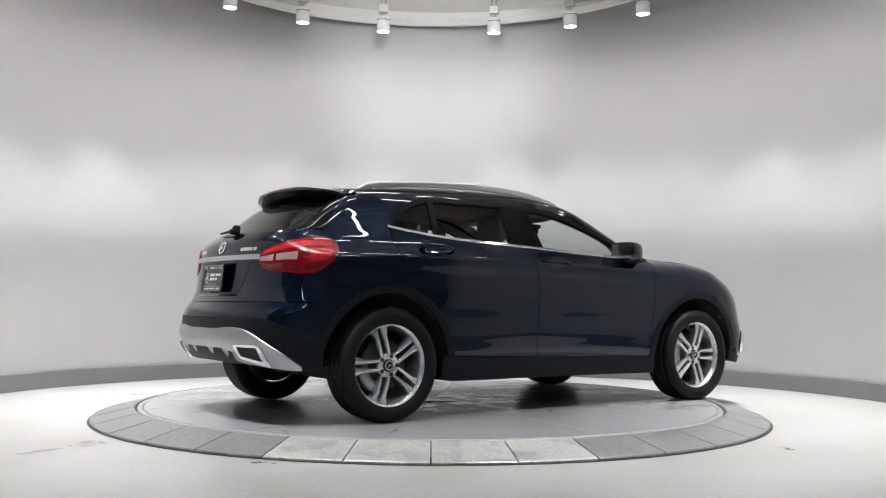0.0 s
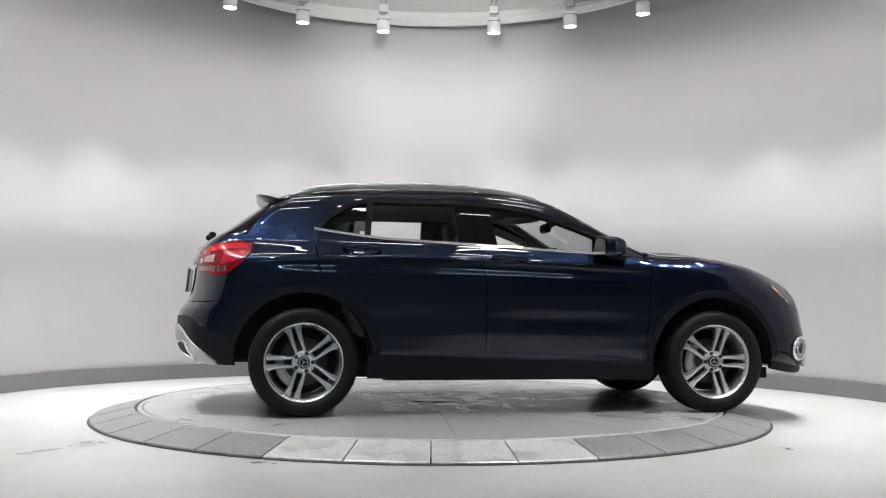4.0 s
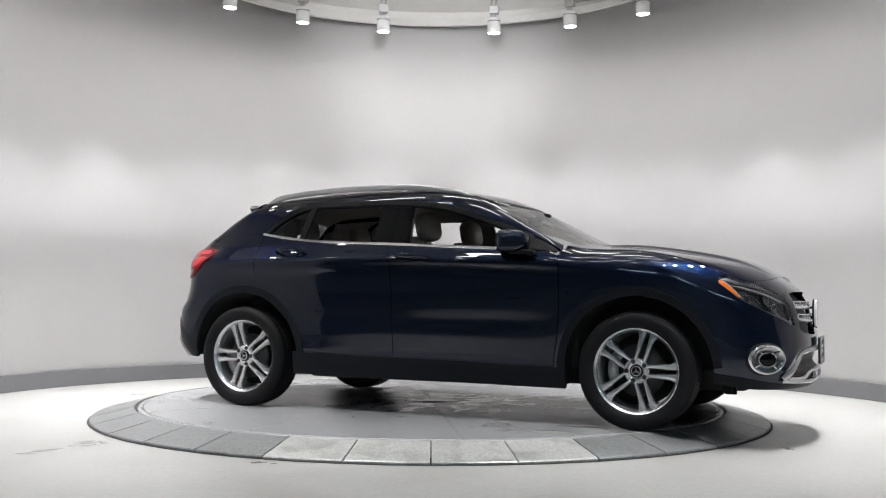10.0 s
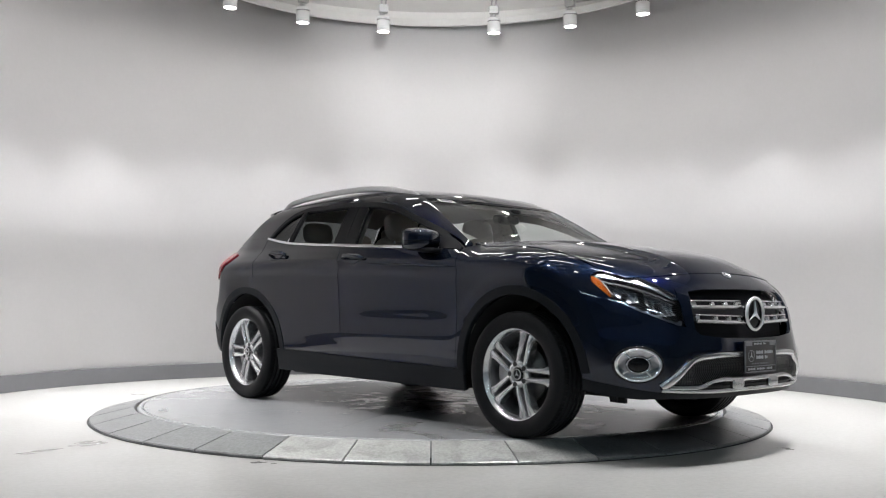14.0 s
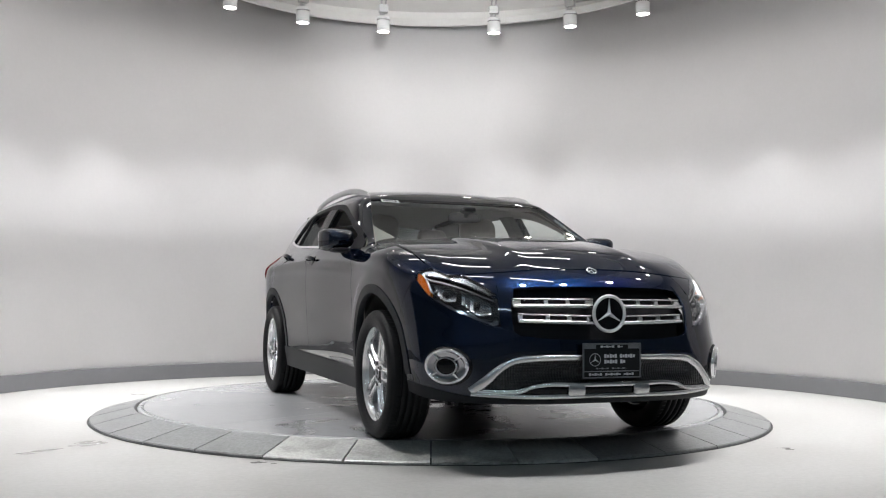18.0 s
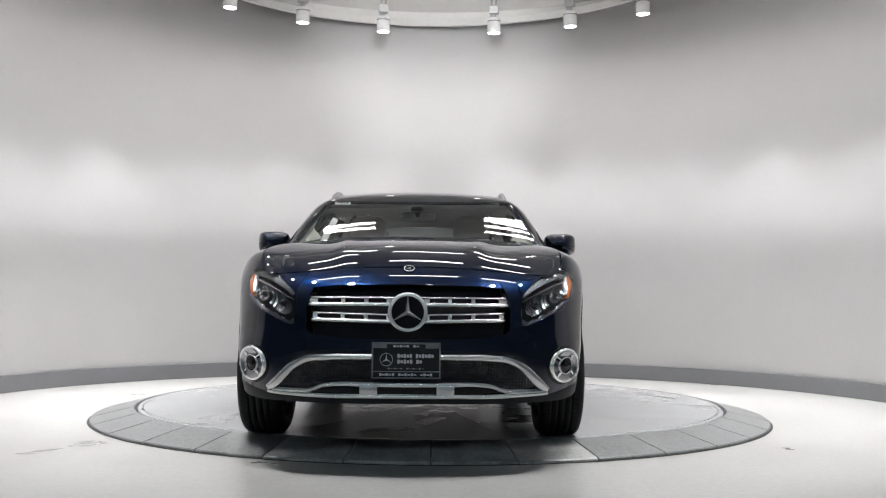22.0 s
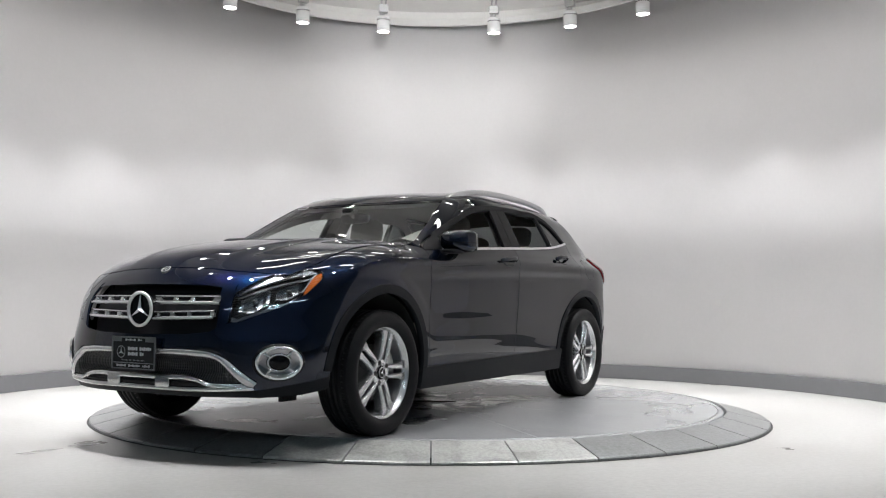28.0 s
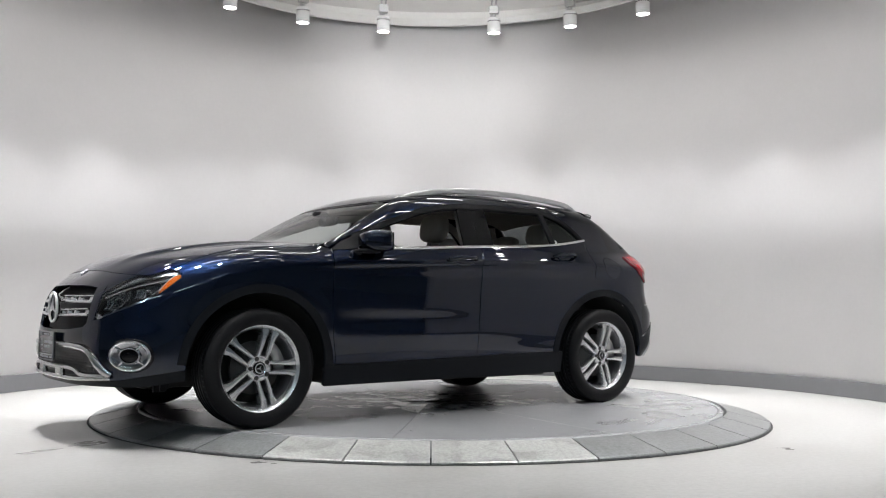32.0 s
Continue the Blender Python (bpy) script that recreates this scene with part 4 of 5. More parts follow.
    # the dealer's plate
    plate_at(car, Matrix.Translation((2.268, -0.004, 0.446)) @ Matrix.Rotation(radians(90), 4, "Z") @ Matrix.Rotation(radians(90), 4, "X"), "front_plate")


def emblem_at(owner, m, r, big):
    """A chrome ring round a three-pointed star, one mesh, over a black disc where it is large."""
    t = 0.10 * r if big else 0.09 * r
    bm = bmesh.new()
    k = 8
    vs = [[bm.verts.new(((r - t + t * math.cos(b)) * math.cos(a), (r - t + t * math.cos(b)) * math.sin(a), t * 0.9 * math.sin(b))) for b in [2 * math.pi * j / k for j in range(k)]] for a in [2 * math.pi * i / 48 for i in range(48)]]
    for i in range(48):
        for j in range(k):
            bm.faces.new((vs[i][j], vs[(i + 1) % 48][j], vs[(i + 1) % 48][(j + 1) % k], vs[i][(j + 1) % k])).smooth = True
    for i in range(3):
        a = radians(90 + 120 * i)
        top, tip = bm.verts.new((0, 0, 0.16 * r)), bm.verts.new(Vector((math.cos(a), math.sin(a), 0)) * (r - 1.2 * t))
        a1, a2 = a + radians(60), a - radians(60)
        in1, in2 = (bm.verts.new(Vector((math.cos(q), math.sin(q), 0)) * r * 0.125) for q in (a1, a2))
        bm.faces.new((top, tip, in1)), bm.faces.new((top, in2, tip))
    ob = part("emblem", bm, BRIGHT, owner, "chrome ring with a three-pointed star")
    ob.matrix_local = m
    if big:
        bm = bmesh.new()
        bmesh.ops.create_cone(bm, cap_ends=True, segments=48, radius1=r * 0.93, radius2=r * 0.93, depth=0.01, matrix=m @ Matrix.Translation((0, 0, -0.012)))
        part("emblem_backing", bm, GLOSSBLACK, owner)


def plate_at(car, m, name):
    plate = new(name)
    plate.parent = car
    plate.matrix_local = m
    plate["label"] = "black dealer plate in a silver frame"
    bm = bmesh.new()
    box(bm, -0.153, -0.078, -0.006, 0.153, 0.078, 0.004, 0.004)
    part("plate_board", bm, plain("plate_black", (0.006, 0.006, 0.0065), 0.4, spec=0.25, coat=0.8) if "plate_black" not in bpy.data.materials else bpy.data.materials["plate_black"], plate)
    frame = bpy.data.materials.get("plate_frame") or plain("plate_frame", (0.24, 0.245, 0.26), 0.3, metal=0.9)
    bm = bmesh.new()
    for x0, y0, x1, y1 in ((-0.157, -0.082, 0.157, -0.076), (-0.157, 0.074, 0.157, 0.082), (-0.157, -0.0755, -0.150, 0.0735), (0.150, -0.0755, 0.157, 0.0735), (-0.1495, -0.052, 0.1495, -0.048), (-0.1495, 0.0555, -0.088, 0.0735), (0.088, 0.0555, 0.1495, 0.0735)):
        box(bm, x0, y0, 0.0045, x1, y1, 0.010)
    part("plate_surround", bm, frame, plate)
    ink = bpy.data.materials.get("plate_print") or plain("plate_print", (0.50, 0.51, 0.53), 0.5)
    dim = bpy.data.materials.get("plate_dim") or plain("plate_dim", (0.20, 0.21, 0.22), 0.5)
    for x0, y0, x1, y1, mat in ((-0.040, 0.012, 0.128, 0.030, ink), (-0.040, -0.014, 0.075, 0.004, ink), (-0.085, -0.040, 0.100, -0.033, dim), (-0.060, 0.060, 0.062, 0.070, ink), (-0.122, -0.070, 0.122, -0.058, ink)):
        bm = bmesh.new()
        n = max(3, int((x1 - x0) / 0.014))
        for i in range(n):
            if i % 7 == 5:
                continue
            w = (x1 - x0) / n
            box(bm, x0 + w * i, y0 + 0.002 * (i % 2), 0.0045, x0 + w * (i + 0.78), y1 - 0.003 * ((i * 3) % 2), 0.0062)
        part("print_bar", bm, mat, plate)
    bm = bmesh.new()
    k, r = 32, 0.030
    for r0, r1 in ((0.0275, 0.030),):
        vs = [[bm.verts.new((-0.090 + rr * math.cos(2 * math.pi * i / k), 0.004 + rr * math.sin(2 * math.pi * i / k), 0.006)) for rr in (r0, r1)] for i in range(k)]
        for i in range(k):
            bm.faces.new((vs[i][0], vs[i][1], vs[(i + 1) % k][1], vs[(i + 1) % k][0]))
    for i in range(3):
        a = radians(90 + 120 * i)
        c = Vector((-0.090, 0.004, 0.006))
        bm.faces.new([bm.verts.new(c + Vector((math.cos(b), math.sin(b), 0)) * q) for b, q in ((a, 0.027), (a + radians(60), 0.0045), (a + radians(180), 0.0), (a - radians(60), 0.0045))])
    part("print_star", bm, ink, plate)


def build_intake(car):
    q = by_front(*np.meshgrid(np.linspace(-0.60, 0.60, 61), np.linspace(0.318, 0.452, 12), indexing="ij"))
    y, z = q[..., 1], q[..., 2]
    lim = 0.60 - 0.75 * (z - 0.318)
    q = by_front(np.clip(y, -lim, lim), z)
    intake = sheet("air_intake", q, MESHGRID, car, "black honeycomb air intake", off=0.004, thick=0)
    trim = new("skid_trim")
    trim.parent = car
    trim["label"] = "satin silver skid trim framing the air intake"
    for s in (1, -1):
        fl = s < 0
        q = band(by_front, [(0.0, 0.462), (0.20, 0.462), (0.38, 0.458), (0.47, 0.446), (0.535, 0.412), (0.59, 0.360), (0.645, 0.305)], [0.022, 0.022, 0.023, 0.025, 0.030, 0.038, 0.046], 60, 9)
        q, g = bulged(q, 0.013, 0.006)
        sheet("upper_bar", q, SATIN, trim, thick=0.02, flip=fl, nrm=g)
        q = band(by_front, [(0.0, 0.330), (0.18, 0.330), (0.33, 0.330), (0.395, 0.322), (0.445, 0.306), (0.52, 0.303), (0.62, 0.306)], [0.018, 0.018, 0.018, 0.016, 0.014, 0.014, 0.016], 60, 9)
        q, g = bulged(q, 0.010, 0.012)
        sheet("lower_bar", q, SATIN, trim, thick=0.02, flip=fl, nrm=g)
        q = band(by_front, [(0.0, 0.284), (0.2, 0.284), (0.35, 0.284), (0.45, 0.287), (0.55, 0.292), (0.645, 0.297)], [0.016, 0.016, 0.016, 0.018, 0.020, 0.020], 50, 9)
        q, g = bulged(q, 0.010, 0.014)
        sheet("skid_lip", q, SATIN, trim, thick=0.02, flip=fl, nrm=g)
        q = by_front(*np.meshgrid(np.linspace(0.135, 0.215, 5), np.linspace(0.282, 0.332, 6), indexing="ij"))
        sheet("skid_web", q, SATIN, trim, off=0.021, thick=0.03, flip=fl)
        q = by_front(*np.meshgrid(np.linspace(0.0, 0.44, 20), np.linspace(0.288, 0.326, 4), indexing="ij"))
        sheet("skid_slot", q, GLOSSBLACK, trim, off=0.006, thick=0, flip=fl)
    # dark lower skirt of the bumper
    low = [(-55.6, 0.282), (-48, 0.258), (-30, 0.248), (0, 0.246), (30, 0.248), (48, 0.258), (55.6, 0.282)]
    top = [(-55.8, 0.338), (-48, 0.315), (-36, 0.280), (-25, 0.272), (0, 0.272), (25, 0.272), (36, 0.280), (48, 0.315), (55.8, 0.338)]
    q = lay(by_nose, low, top, [low[0], top[0]], [low[-1], top[-1]], 80, 8)
    sheet("lower_skirt", q, CLAD, car, off=0.004, thick=0.03)


LAMP_LOW = [(28.8, 0.612), (31.0, 0.606), (36.0, 0.640), (41.0, 0.674), (45.5, 0.712), (49.5, 0.757), (53.5, 0.825)]
LAMP_TOP = [(30.2, 0.752), (34.0, 0.795), (38.0, 0.830), (43.0, 0.862), (48.0, 0.876), (51.5, 0.875), (54.0, 0.858)]


def build_headlamp(car, s):
    fl = s < 0
    left, right = [(28.8, 0.612), (29.0, 0.66), (30.2, 0.752)], [(53.5, 0.825), (54.0, 0.858)]
    q = lay(by_nose, LAMP_LOW, LAMP_TOP, left, right, 44, 16)
    n0 = normal(q)
    lamp = sheet("headlamp", q, LAMPDARK, car, "dark headlamp behind a clear lens", off=-0.055, thick=0, flip=fl)

    def patch(us, lo, hi, m=6):
        """A piece of the lens' field: us along it, lo and hi across, as shares."""
        us, lo, hi = (np.asarray(k, float) for k in (us, lo, hi))
        lo, hi = np.broadcast_to(lo, us.shape), np.broadcast_to(hi, us.shape)
        out = np.zeros((len(us), m, 3))
        nn = np.zeros((len(us), m, 3))
        for i, uu in enumerate(us):
            a = uu * 43
            i0 = min(int(a), 42)
            row, rn = q[i0] + (q[i0 + 1] - q[i0]) * (a - i0), n0[i0] + (n0[i0 + 1] - n0[i0]) * (a - i0)
            vv = (lo[i] + (hi[i] - lo[i]) * np.linspace(0, 1, m)) * 15
            for k in range(3):
                out[i, :, k], nn[i, :, k] = np.interp(vv, np.arange(16), row[:, k]), np.interp(vv, np.arange(16), rn[:, k])
        return out, nn

    # the frosted brow, a ribbed lower lip, the amber wedge with its light guide
    w = np.linspace(0.03, 0.93, 34)
    g, nn = patch(w, 0.86 - 0.12 * w, 0.985)
    sheet("brow", g, HAZECHROME, lamp, "frosted chrome brow", off=-0.012, thick=0.02, flip=fl, nrm=nn)
    g, nn = patch(w, 0.70 - 0.14 * w, 0.735 - 0.13 * w, 3)
    sheet("brow_line", g, DIMCHROME, lamp, off=-0.016, thick=0.02, flip=fl, nrm=nn)
    w = np.linspace(0.78, 0.985, 16)
    g, nn = patch(w, 0.03, 0.10 + 0.75 * ((w - 0.78) / 0.205) ** 0.8)
    sheet("side_reflector", g, AMBER, lamp, "amber side reflector", off=-0.008, thick=0.03, flip=fl, nrm=nn)
    w = np.linspace(0.755, 0.93, 14)
    e = 0.11 + 0.75 * np.clip((w - 0.78) / 0.205, 0, 1) ** 0.8
    g, nn = patch(w, e + 0.04, e + 0.10, 3)
    sheet("light_guide", g, BRIGHT, lamp, "clear light guide", off=-0.010, thick=0.02, flip=fl, nrm=nn)
    w = np.linspace(0.02, 0.70, 26)
    g, nn = patch(w, 0.0, 0.045 + 0.03 * np.sin(w * 90) ** 2, 3)
    sheet("lamp_bezel", g, DIMCHROME, lamp, off=-0.010, thick=0.02, flip=fl, nrm=nn)
    # two chambers of upright chrome facets, each with a dark bulb cap
    for u0, u1, v0, v1, count in ((0.08, 0.40, 0.10, 0.66, 8), (0.47, 0.76, 0.12, 0.58, 7)):
        edges = np.linspace(u0, u1, count + 1)
        for i in range(count):
            mid = (i + 0.5) / count * 2 - 1
            g, nn = patch(np.linspace(edges[i], edges[i + 1], 3), v0 + 0.10 * mid * mid, v1 - 0.12 * abs(mid), 7)
            bow = np.linspace(-1, 1, 7)[None, :, None] ** 2
            g = g - nn * (0.046 - 0.020 * mid * mid - 0.016 * bow)
            lean = np.array([0.0, -0.55 * mid + (0.22 if i % 2 else -0.22), 0.0])[None, None] + np.array([0, 0, -0.7])[None, None] * np.linspace(-1, 1, 7)[None, :, None]
            n2 = nn + lean
            sheet("reflector_facet", g, HAZECHROME, lamp, thick=0, flip=fl, nrm=n2 / np.linalg.norm(n2, axis=-1, keepdims=True))
        g, nn = patch(np.array([(u0 + u1) / 2]), (v0 + v1) / 2, (v0 + v1) / 2, 2)
        c = (g[0, 0] - nn[0, 0] * 0.034) * np.array([1, s, 1])
        bm = bmesh.new()
        blob(bm, (0, 0, 0), (0.016, 0.013, 0.013), 0.8, 8, 12)
        part("bulb", bm, LAMPDARK, lamp, "dark bulb cap", True).location = tuple(c)
    o = sheet("lens", q, CLEARLENS, lamp, "clear lens", off=0.001, thick=0, flip=fl)
    o.visible_shadow = False
    sheet("lamp_gasket", q[:, -1:].repeat(2, 1) - np.stack([n0[:, -1] * 0, n0[:, -1] * 0.03], 1), BLACK, lamp, thick=0, flip=fl, nrm=n0[:, -1:].repeat(2, 1))


def build_foglamp(car, s):
    fl = s < 0
    at = (by_nose, 41.6, 0.416, 5.6, 0.079)
    fog = dish(*at, [(1.16, 0.0005), (1.12, 0.006), (1.03, 0.008)], GLOSSBLACK, "fog_lamp", car, "round fog lamp in a chrome bowl", 44, fl)
    dish(*at, [(1.06, 0.002), (1.05, 0.016), (1.01, 0.021), (0.94, 0.020), (0.90, 0.016)], CHROME, "chrome_ring", fog, "bright chrome ring", 48, fl)
    dish(*at, [(0.91, 0.016), (0.84, 0.0105), (0.74, 0.0065), (0.60, 0.004), (0.45, 0.003)], DIMCHROME, "chrome_bowl", fog, "hollow chrome bowl", 48, fl)
    dish(*at, [(0.56, 0.003), (0.55, 0.014), (0.51, 0.017), (0.46, 0.015), (0.44, 0.008)], DIMCHROME, "lamp_rim", fog, "", 36, fl)
    dish(*at, [(0.46, 0.008), (0.30, 0.012), (0.05, 0.014)], GLOSSBLACK, "lamp_glass", fog, "dark glass", 32, fl)
    for deg in (50, 140, 230, 320):
        a = np.radians(deg)
        q = np.stack([np.stack([41.6 + 5.6 * (k * np.cos(a) - w * np.sin(a)), 0.416 + 0.079 * (k * np.sin(a) + w * np.cos(a))]) for k in (0.52, 0.86) for w in (-0.035, 0.035)])
        q = by_nose(q[:, 0].reshape(2, 2), q[:, 1].reshape(2, 2))
        sheet("bowl_rib", q, CHROME, fog, off=0.014, thick=0.010, flip=fl)


def build_rear(car, quarter_edge, pillar_edge):
    # bumper, dark lower half, tailgate
    hi = 0.702
    u, v = np.linspace(-1, 1, 101)[:, None], np.linspace(0, 1, 24)[None]
    lowz = 0.345 - 0.015 * np.abs(u) ** 4
    sheet("rear_bumper", by_tail(55.6 * u + 0 * v, lowz + (hi - lowz) * v), PAINT, car, thick=0.02)
    top = [(-55.6, 0.45), (-52, 0.485), (-46, 0.550), (-38, 0.606), (-25, 0.612), (0, 0.612), (25, 0.612), (38, 0.606), (46, 0.550), (52, 0.485), (55.6, 0.45)]
    low = [(-55.6, 0.318), (-45, 0.325), (0, 0.345), (45, 0.325), (55.6, 0.318)]
    sheet("lower_cladding", lay(by_tail, low, top, [low[0], top[0]], [low[-1], top[-1]], 90, 14), CLAD, car, off=0.005, thick=0.02)
    gate = sheet("tailgate", by_tail(*np.broadcast_arrays(43.5 * u, 0.708 + (1.128 - 0.708) * v)), PAINT, car, thick=0.02)
    for s in (1, -1):
        a = by_tail(np.full(40, 43.8), np.linspace(0.706, 1.128, 40))
        zz = np.linspace(0.706, 1.128, 40)
        # out to the quarter panel's rear edge
        e = quarter_edge
        order = np.argsort(e[:, 2])
        b = np.stack([np.interp(zz, e[order, 2], e[order, k]) for k in range(3)], -1)
        sheet("rear_corner", ruled(a, b, 10), PAINT, car, flip=s < 0, thick=0.02)
    # rear screen and its dark frame
    zz = np.linspace(1.135, 1.385, 20)
    half = np.interp(zz, [1.135, 1.25, 1.385], [0.615, 0.585, 0.51])
    v = np.linspace(-1, 1, 35)
    q = by_back(half[None] * v[:, None], np.repeat(zz[None], 35, 0))
    o = sheet("rear_screen", q, TINT, gate, "dark tinted rear screen", off=-0.003, thick=0)
    o.visible_shadow = False
    e = np.concatenate([quarter_edge, pillar_edge])
    e = e[np.argsort(e[:, 2])]
    b = np.stack([np.interp(zz, e[:, 2], e[:, k]) for k in range(3)], -1)
    for s in (1, -1):
        sheet("screen_side", ruled(q[-1] + np.array([0, 0.004, 0]), b, 8), GLOSSBLACK, gate, flip=s < 0, thick=0.02)
    # spoiler
    n, m = 41, 14
    v = np.linspace(-1, 1, n)[:, None]
    t = np.linspace(0, 1, m)[None]
    yy = v * (0.60 - 0.035 * t)
    xr = -1.665 + 0.125 * np.abs(v) ** 4
    xx = -1.44 + (xr + 1.44) * t
    top = by_top(xx, yy * 0.985)
    zz = top[..., 2] * (1 - t ** 2) + t ** 2 * (1.432 - 0.045 * v ** 2 - 0.012 * v ** 8) + 0.006
    up = np.stack([xx, yy, zz], -1)
    under = up - np.stack([np.zeros_like(zz), np.zeros_like(zz), 0.011 + 0.016 * np.sin(np.pi * t * 0.9) + 0 * v], -1)
    verts = list(up.reshape(-1, 3)) + list(under.reshape(-1, 3))
    idx = np.arange(n * m).reshape(n, m)
    faces = [(idx[i, j], idx[i, j + 1], idx[i + 1, j + 1], idx[i + 1, j]) for i in range(n - 1) for j in range(m - 1)]
    faces += [tuple(n * m + c for c in f[::-1]) for f in faces]
    ring = list(idx[:, 0]) + list(idx[-1, 1:]) + list(idx[-2::-1, -1]) + list(idx[0, -2:0:-1])
    faces += [(ring[i], ring[(i + 1) % len(ring)], n * m + ring[(i + 1) % len(ring)], n * m + ring[i]) for i in range(len(ring))]
    sp = link_mesh("spoiler", verts, [tuple(int(c) for c in f) for f in faces], PAINT, gate)
    sp.data.set_sharp_from_angle(angle=radians(35))
    path = np.stack([up[12:29, -1, 0] + 0.003, up[12:29, -1, 1], up[12:29, -1, 2] - 0.006], -1)
    sweep("high_brake_lamp", path, [(-0.004, -0.006), (0.004, -0.006), (0.004, 0.005), (-0.004, 0.005)], DARKRED, gate, "dark red brake lamp strip")
    # lamps
    for s in (1, -1):
        low = [(31.3, 0.918), (34, 0.897), (42, 0.880), (49, 0.868), (54, 0.880), (58.5, 0.940)]
        topl = [(31.6, 0.998), (35, 1.022), (41, 1.050), (48, 1.072), (54, 1.078), (58.5, 1.062)]
        q = lay(by_tail, low, topl, [low[0], (29.7, 0.955), topl[0]], [low[-1], (60.2, 1.005), topl[-1]], 48, 24)
        lamp = sheet("tail_lamp", q, REDLENS, car, "glossy red tail lamp", off=0.009, thick=0.03, flip=s < 0)
        sheet("upper_band", q[3:45, 17:22], BRIGHTRED, lamp, "bright red upper band", off=0.0098, thick=0, flip=s < 0)
        sheet("side_band", q[33:45, 7:16], BRIGHTRED, lamp, "bright red side lens", off=0.0098, thick=0, flip=s < 0)
        sheet("lower_lens", q[4:30, 2:7], DARKRED, lamp, "dark red lower lens", off=0.0098, thick=0, flip=s < 0)
        sheet("corner_lens", q[31:42, 2:7], DARKRED, lamp, "dark red corner lens", off=0.0098, thick=0, flip=s < 0)
        for i0, i1 in ((2, 13), (14, 28)):
            sheet("clear_band", q[i0:i1, 9:15], PINKLENS, lamp, "clear reversing lens", off=0.0105, thick=0, flip=s < 0)
    # bright strip over the plate, the plate, emblem, lettering bars, wiper
    v = np.linspace(-0.485, 0.485, 50)
    q = by_back(np.repeat(v[:, None], 5, 1), np.linspace(0.955, 0.984, 5)[None] + 0 * v[:, None])
    sheet("tailgate_strip", q, SATIN, gate, "satin chrome strip", off=0.016, thick=0.02)
    z = np.linspace(0.748, 0.952, 10)[None]
    half = np.linspace(0.30, 0.405, 10)[None]
    q = by_back(np.linspace(-1, 1, 21)[:, None] * half, z + np.zeros((21, 1)))
    sheet("plate_recess", q, PAINT, gate, "pressed recess round the plate", off=0.0015, thick=0, nrm=normal(q) + np.array([0, 0, -0.22]))
    q = by_back(*np.meshgrid(np.linspace(-0.30, 0.30, 21), np.linspace(0.738, 0.748, 3), indexing="ij"))
    sheet("recess_edge", q, PAINT, gate, off=0.0018, thick=0, nrm=normal(q) + np.array([0, 0, 0.6]))
    plate_at(car, Matrix.Translation((-2.104, 0.0, 0.848)) @ Matrix.Rotation(radians(-90), 4, "Z") @ Matrix.Rotation(radians(84), 4, "X"), "rear_plate")
    c = by_back(np.array([0.0]), np.array([1.04]))
    nq = Vector(normal(c)[0])
    emblem_at(gate, Matrix.Translation(Vector(c[0]) + nq * 0.004) @ nq.to_track_quat("Z", "Y").to_matrix().to_4x4(), 0.042, False)
    for k, (y0, y1) in enumerate(((-0.285, -0.262), (-0.300, -0.291), (-0.330, -0.304), (-0.358, -0.335), (-0.384, -0.363), (-0.40, -0.392), (-0.43, -0.407), (0.30, 0.33), (0.335, 0.36), (0.365, 0.39), (0.41, 0.43), (0.435, 0.46))):
        q = by_back(*np.meshgrid(np.linspace(y0, y1, 3), np.linspace(1.010, 1.030, 3), indexing="ij"))
        sheet("badge_bar", q, CHROME, gate, off=0.003, thick=0.003)
    c = by_back(np.array([0.0, 0.0]), np.array([1.125, 1.165]))
    bm = bmesh.new()
    blob(bm, (0, 0, 0), (0.034, 0.032, 0.020), 0.7)
    blob(bm, (0.012, 0.0, 0.022), (0.026, 0.022, 0.020), 0.8)
    wp = part("rear_wiper", bm, BLACK, gate, "black rear wiper", True)
    wp.location = tuple(c[0] + np.array([-0.008, 0, 0.020]))
    bm = bmesh.new()
    tube(bm, (0, 0, 0.008), (0.030, 0.30, 0.004), 0.011, 0.006, 8)
    part("wiper_arm", bm, BLACK, gate).location = wp.location
    # silver skid plate and the exhaust tips in it
    topl = [(-49, 0.345), (-45, 0.40), (-38, 0.475), (-31, 0.535), (-26, 0.552), (-12, 0.545), (0, 0.545), (12, 0.545), (26, 0.552), (31, 0.535), (38, 0.475), (45, 0.40), (49, 0.345)]
    low = [(-49, 0.325), (-40, 0.335), (-30, 0.350), (-20, 0.375), (-10, 0.40), (0, 0.40), (10, 0.40), (20, 0.375), (30, 0.350), (40, 0.335), (49, 0.325)]
    q = lay(by_tail, low, topl, [low[0], topl[0]], [low[-1], topl[-1]], 100, 14)
    skid = sheet("rear_skid_plate", q, BRUSHED, car, "brushed silver rear skid plate", off=0.018, thick=0.03)
    for s in (1, -1):
        q = lay(by_tail, [(26.0, 0.392), (38.5, 0.345)], [(24.2, 0.458), (34.0, 0.462), (36.4, 0.452)], [(26.0, 0.392), (24.2, 0.458)], [(38.5, 0.345), (36.4, 0.452)], 16, 9, False)
        tip = sheet("exhaust_trim", q, CHROME, car, "chrome exhaust trim", off=0.027, thick=0.03, flip=s < 0)
        # flat dark sheet, standing for the shade inside the open tip
        sheet("exhaust_mouth", q[2:-2, 2:-1], DARK, tip, "", off=0.0285, thick=0, flip=s < 0)
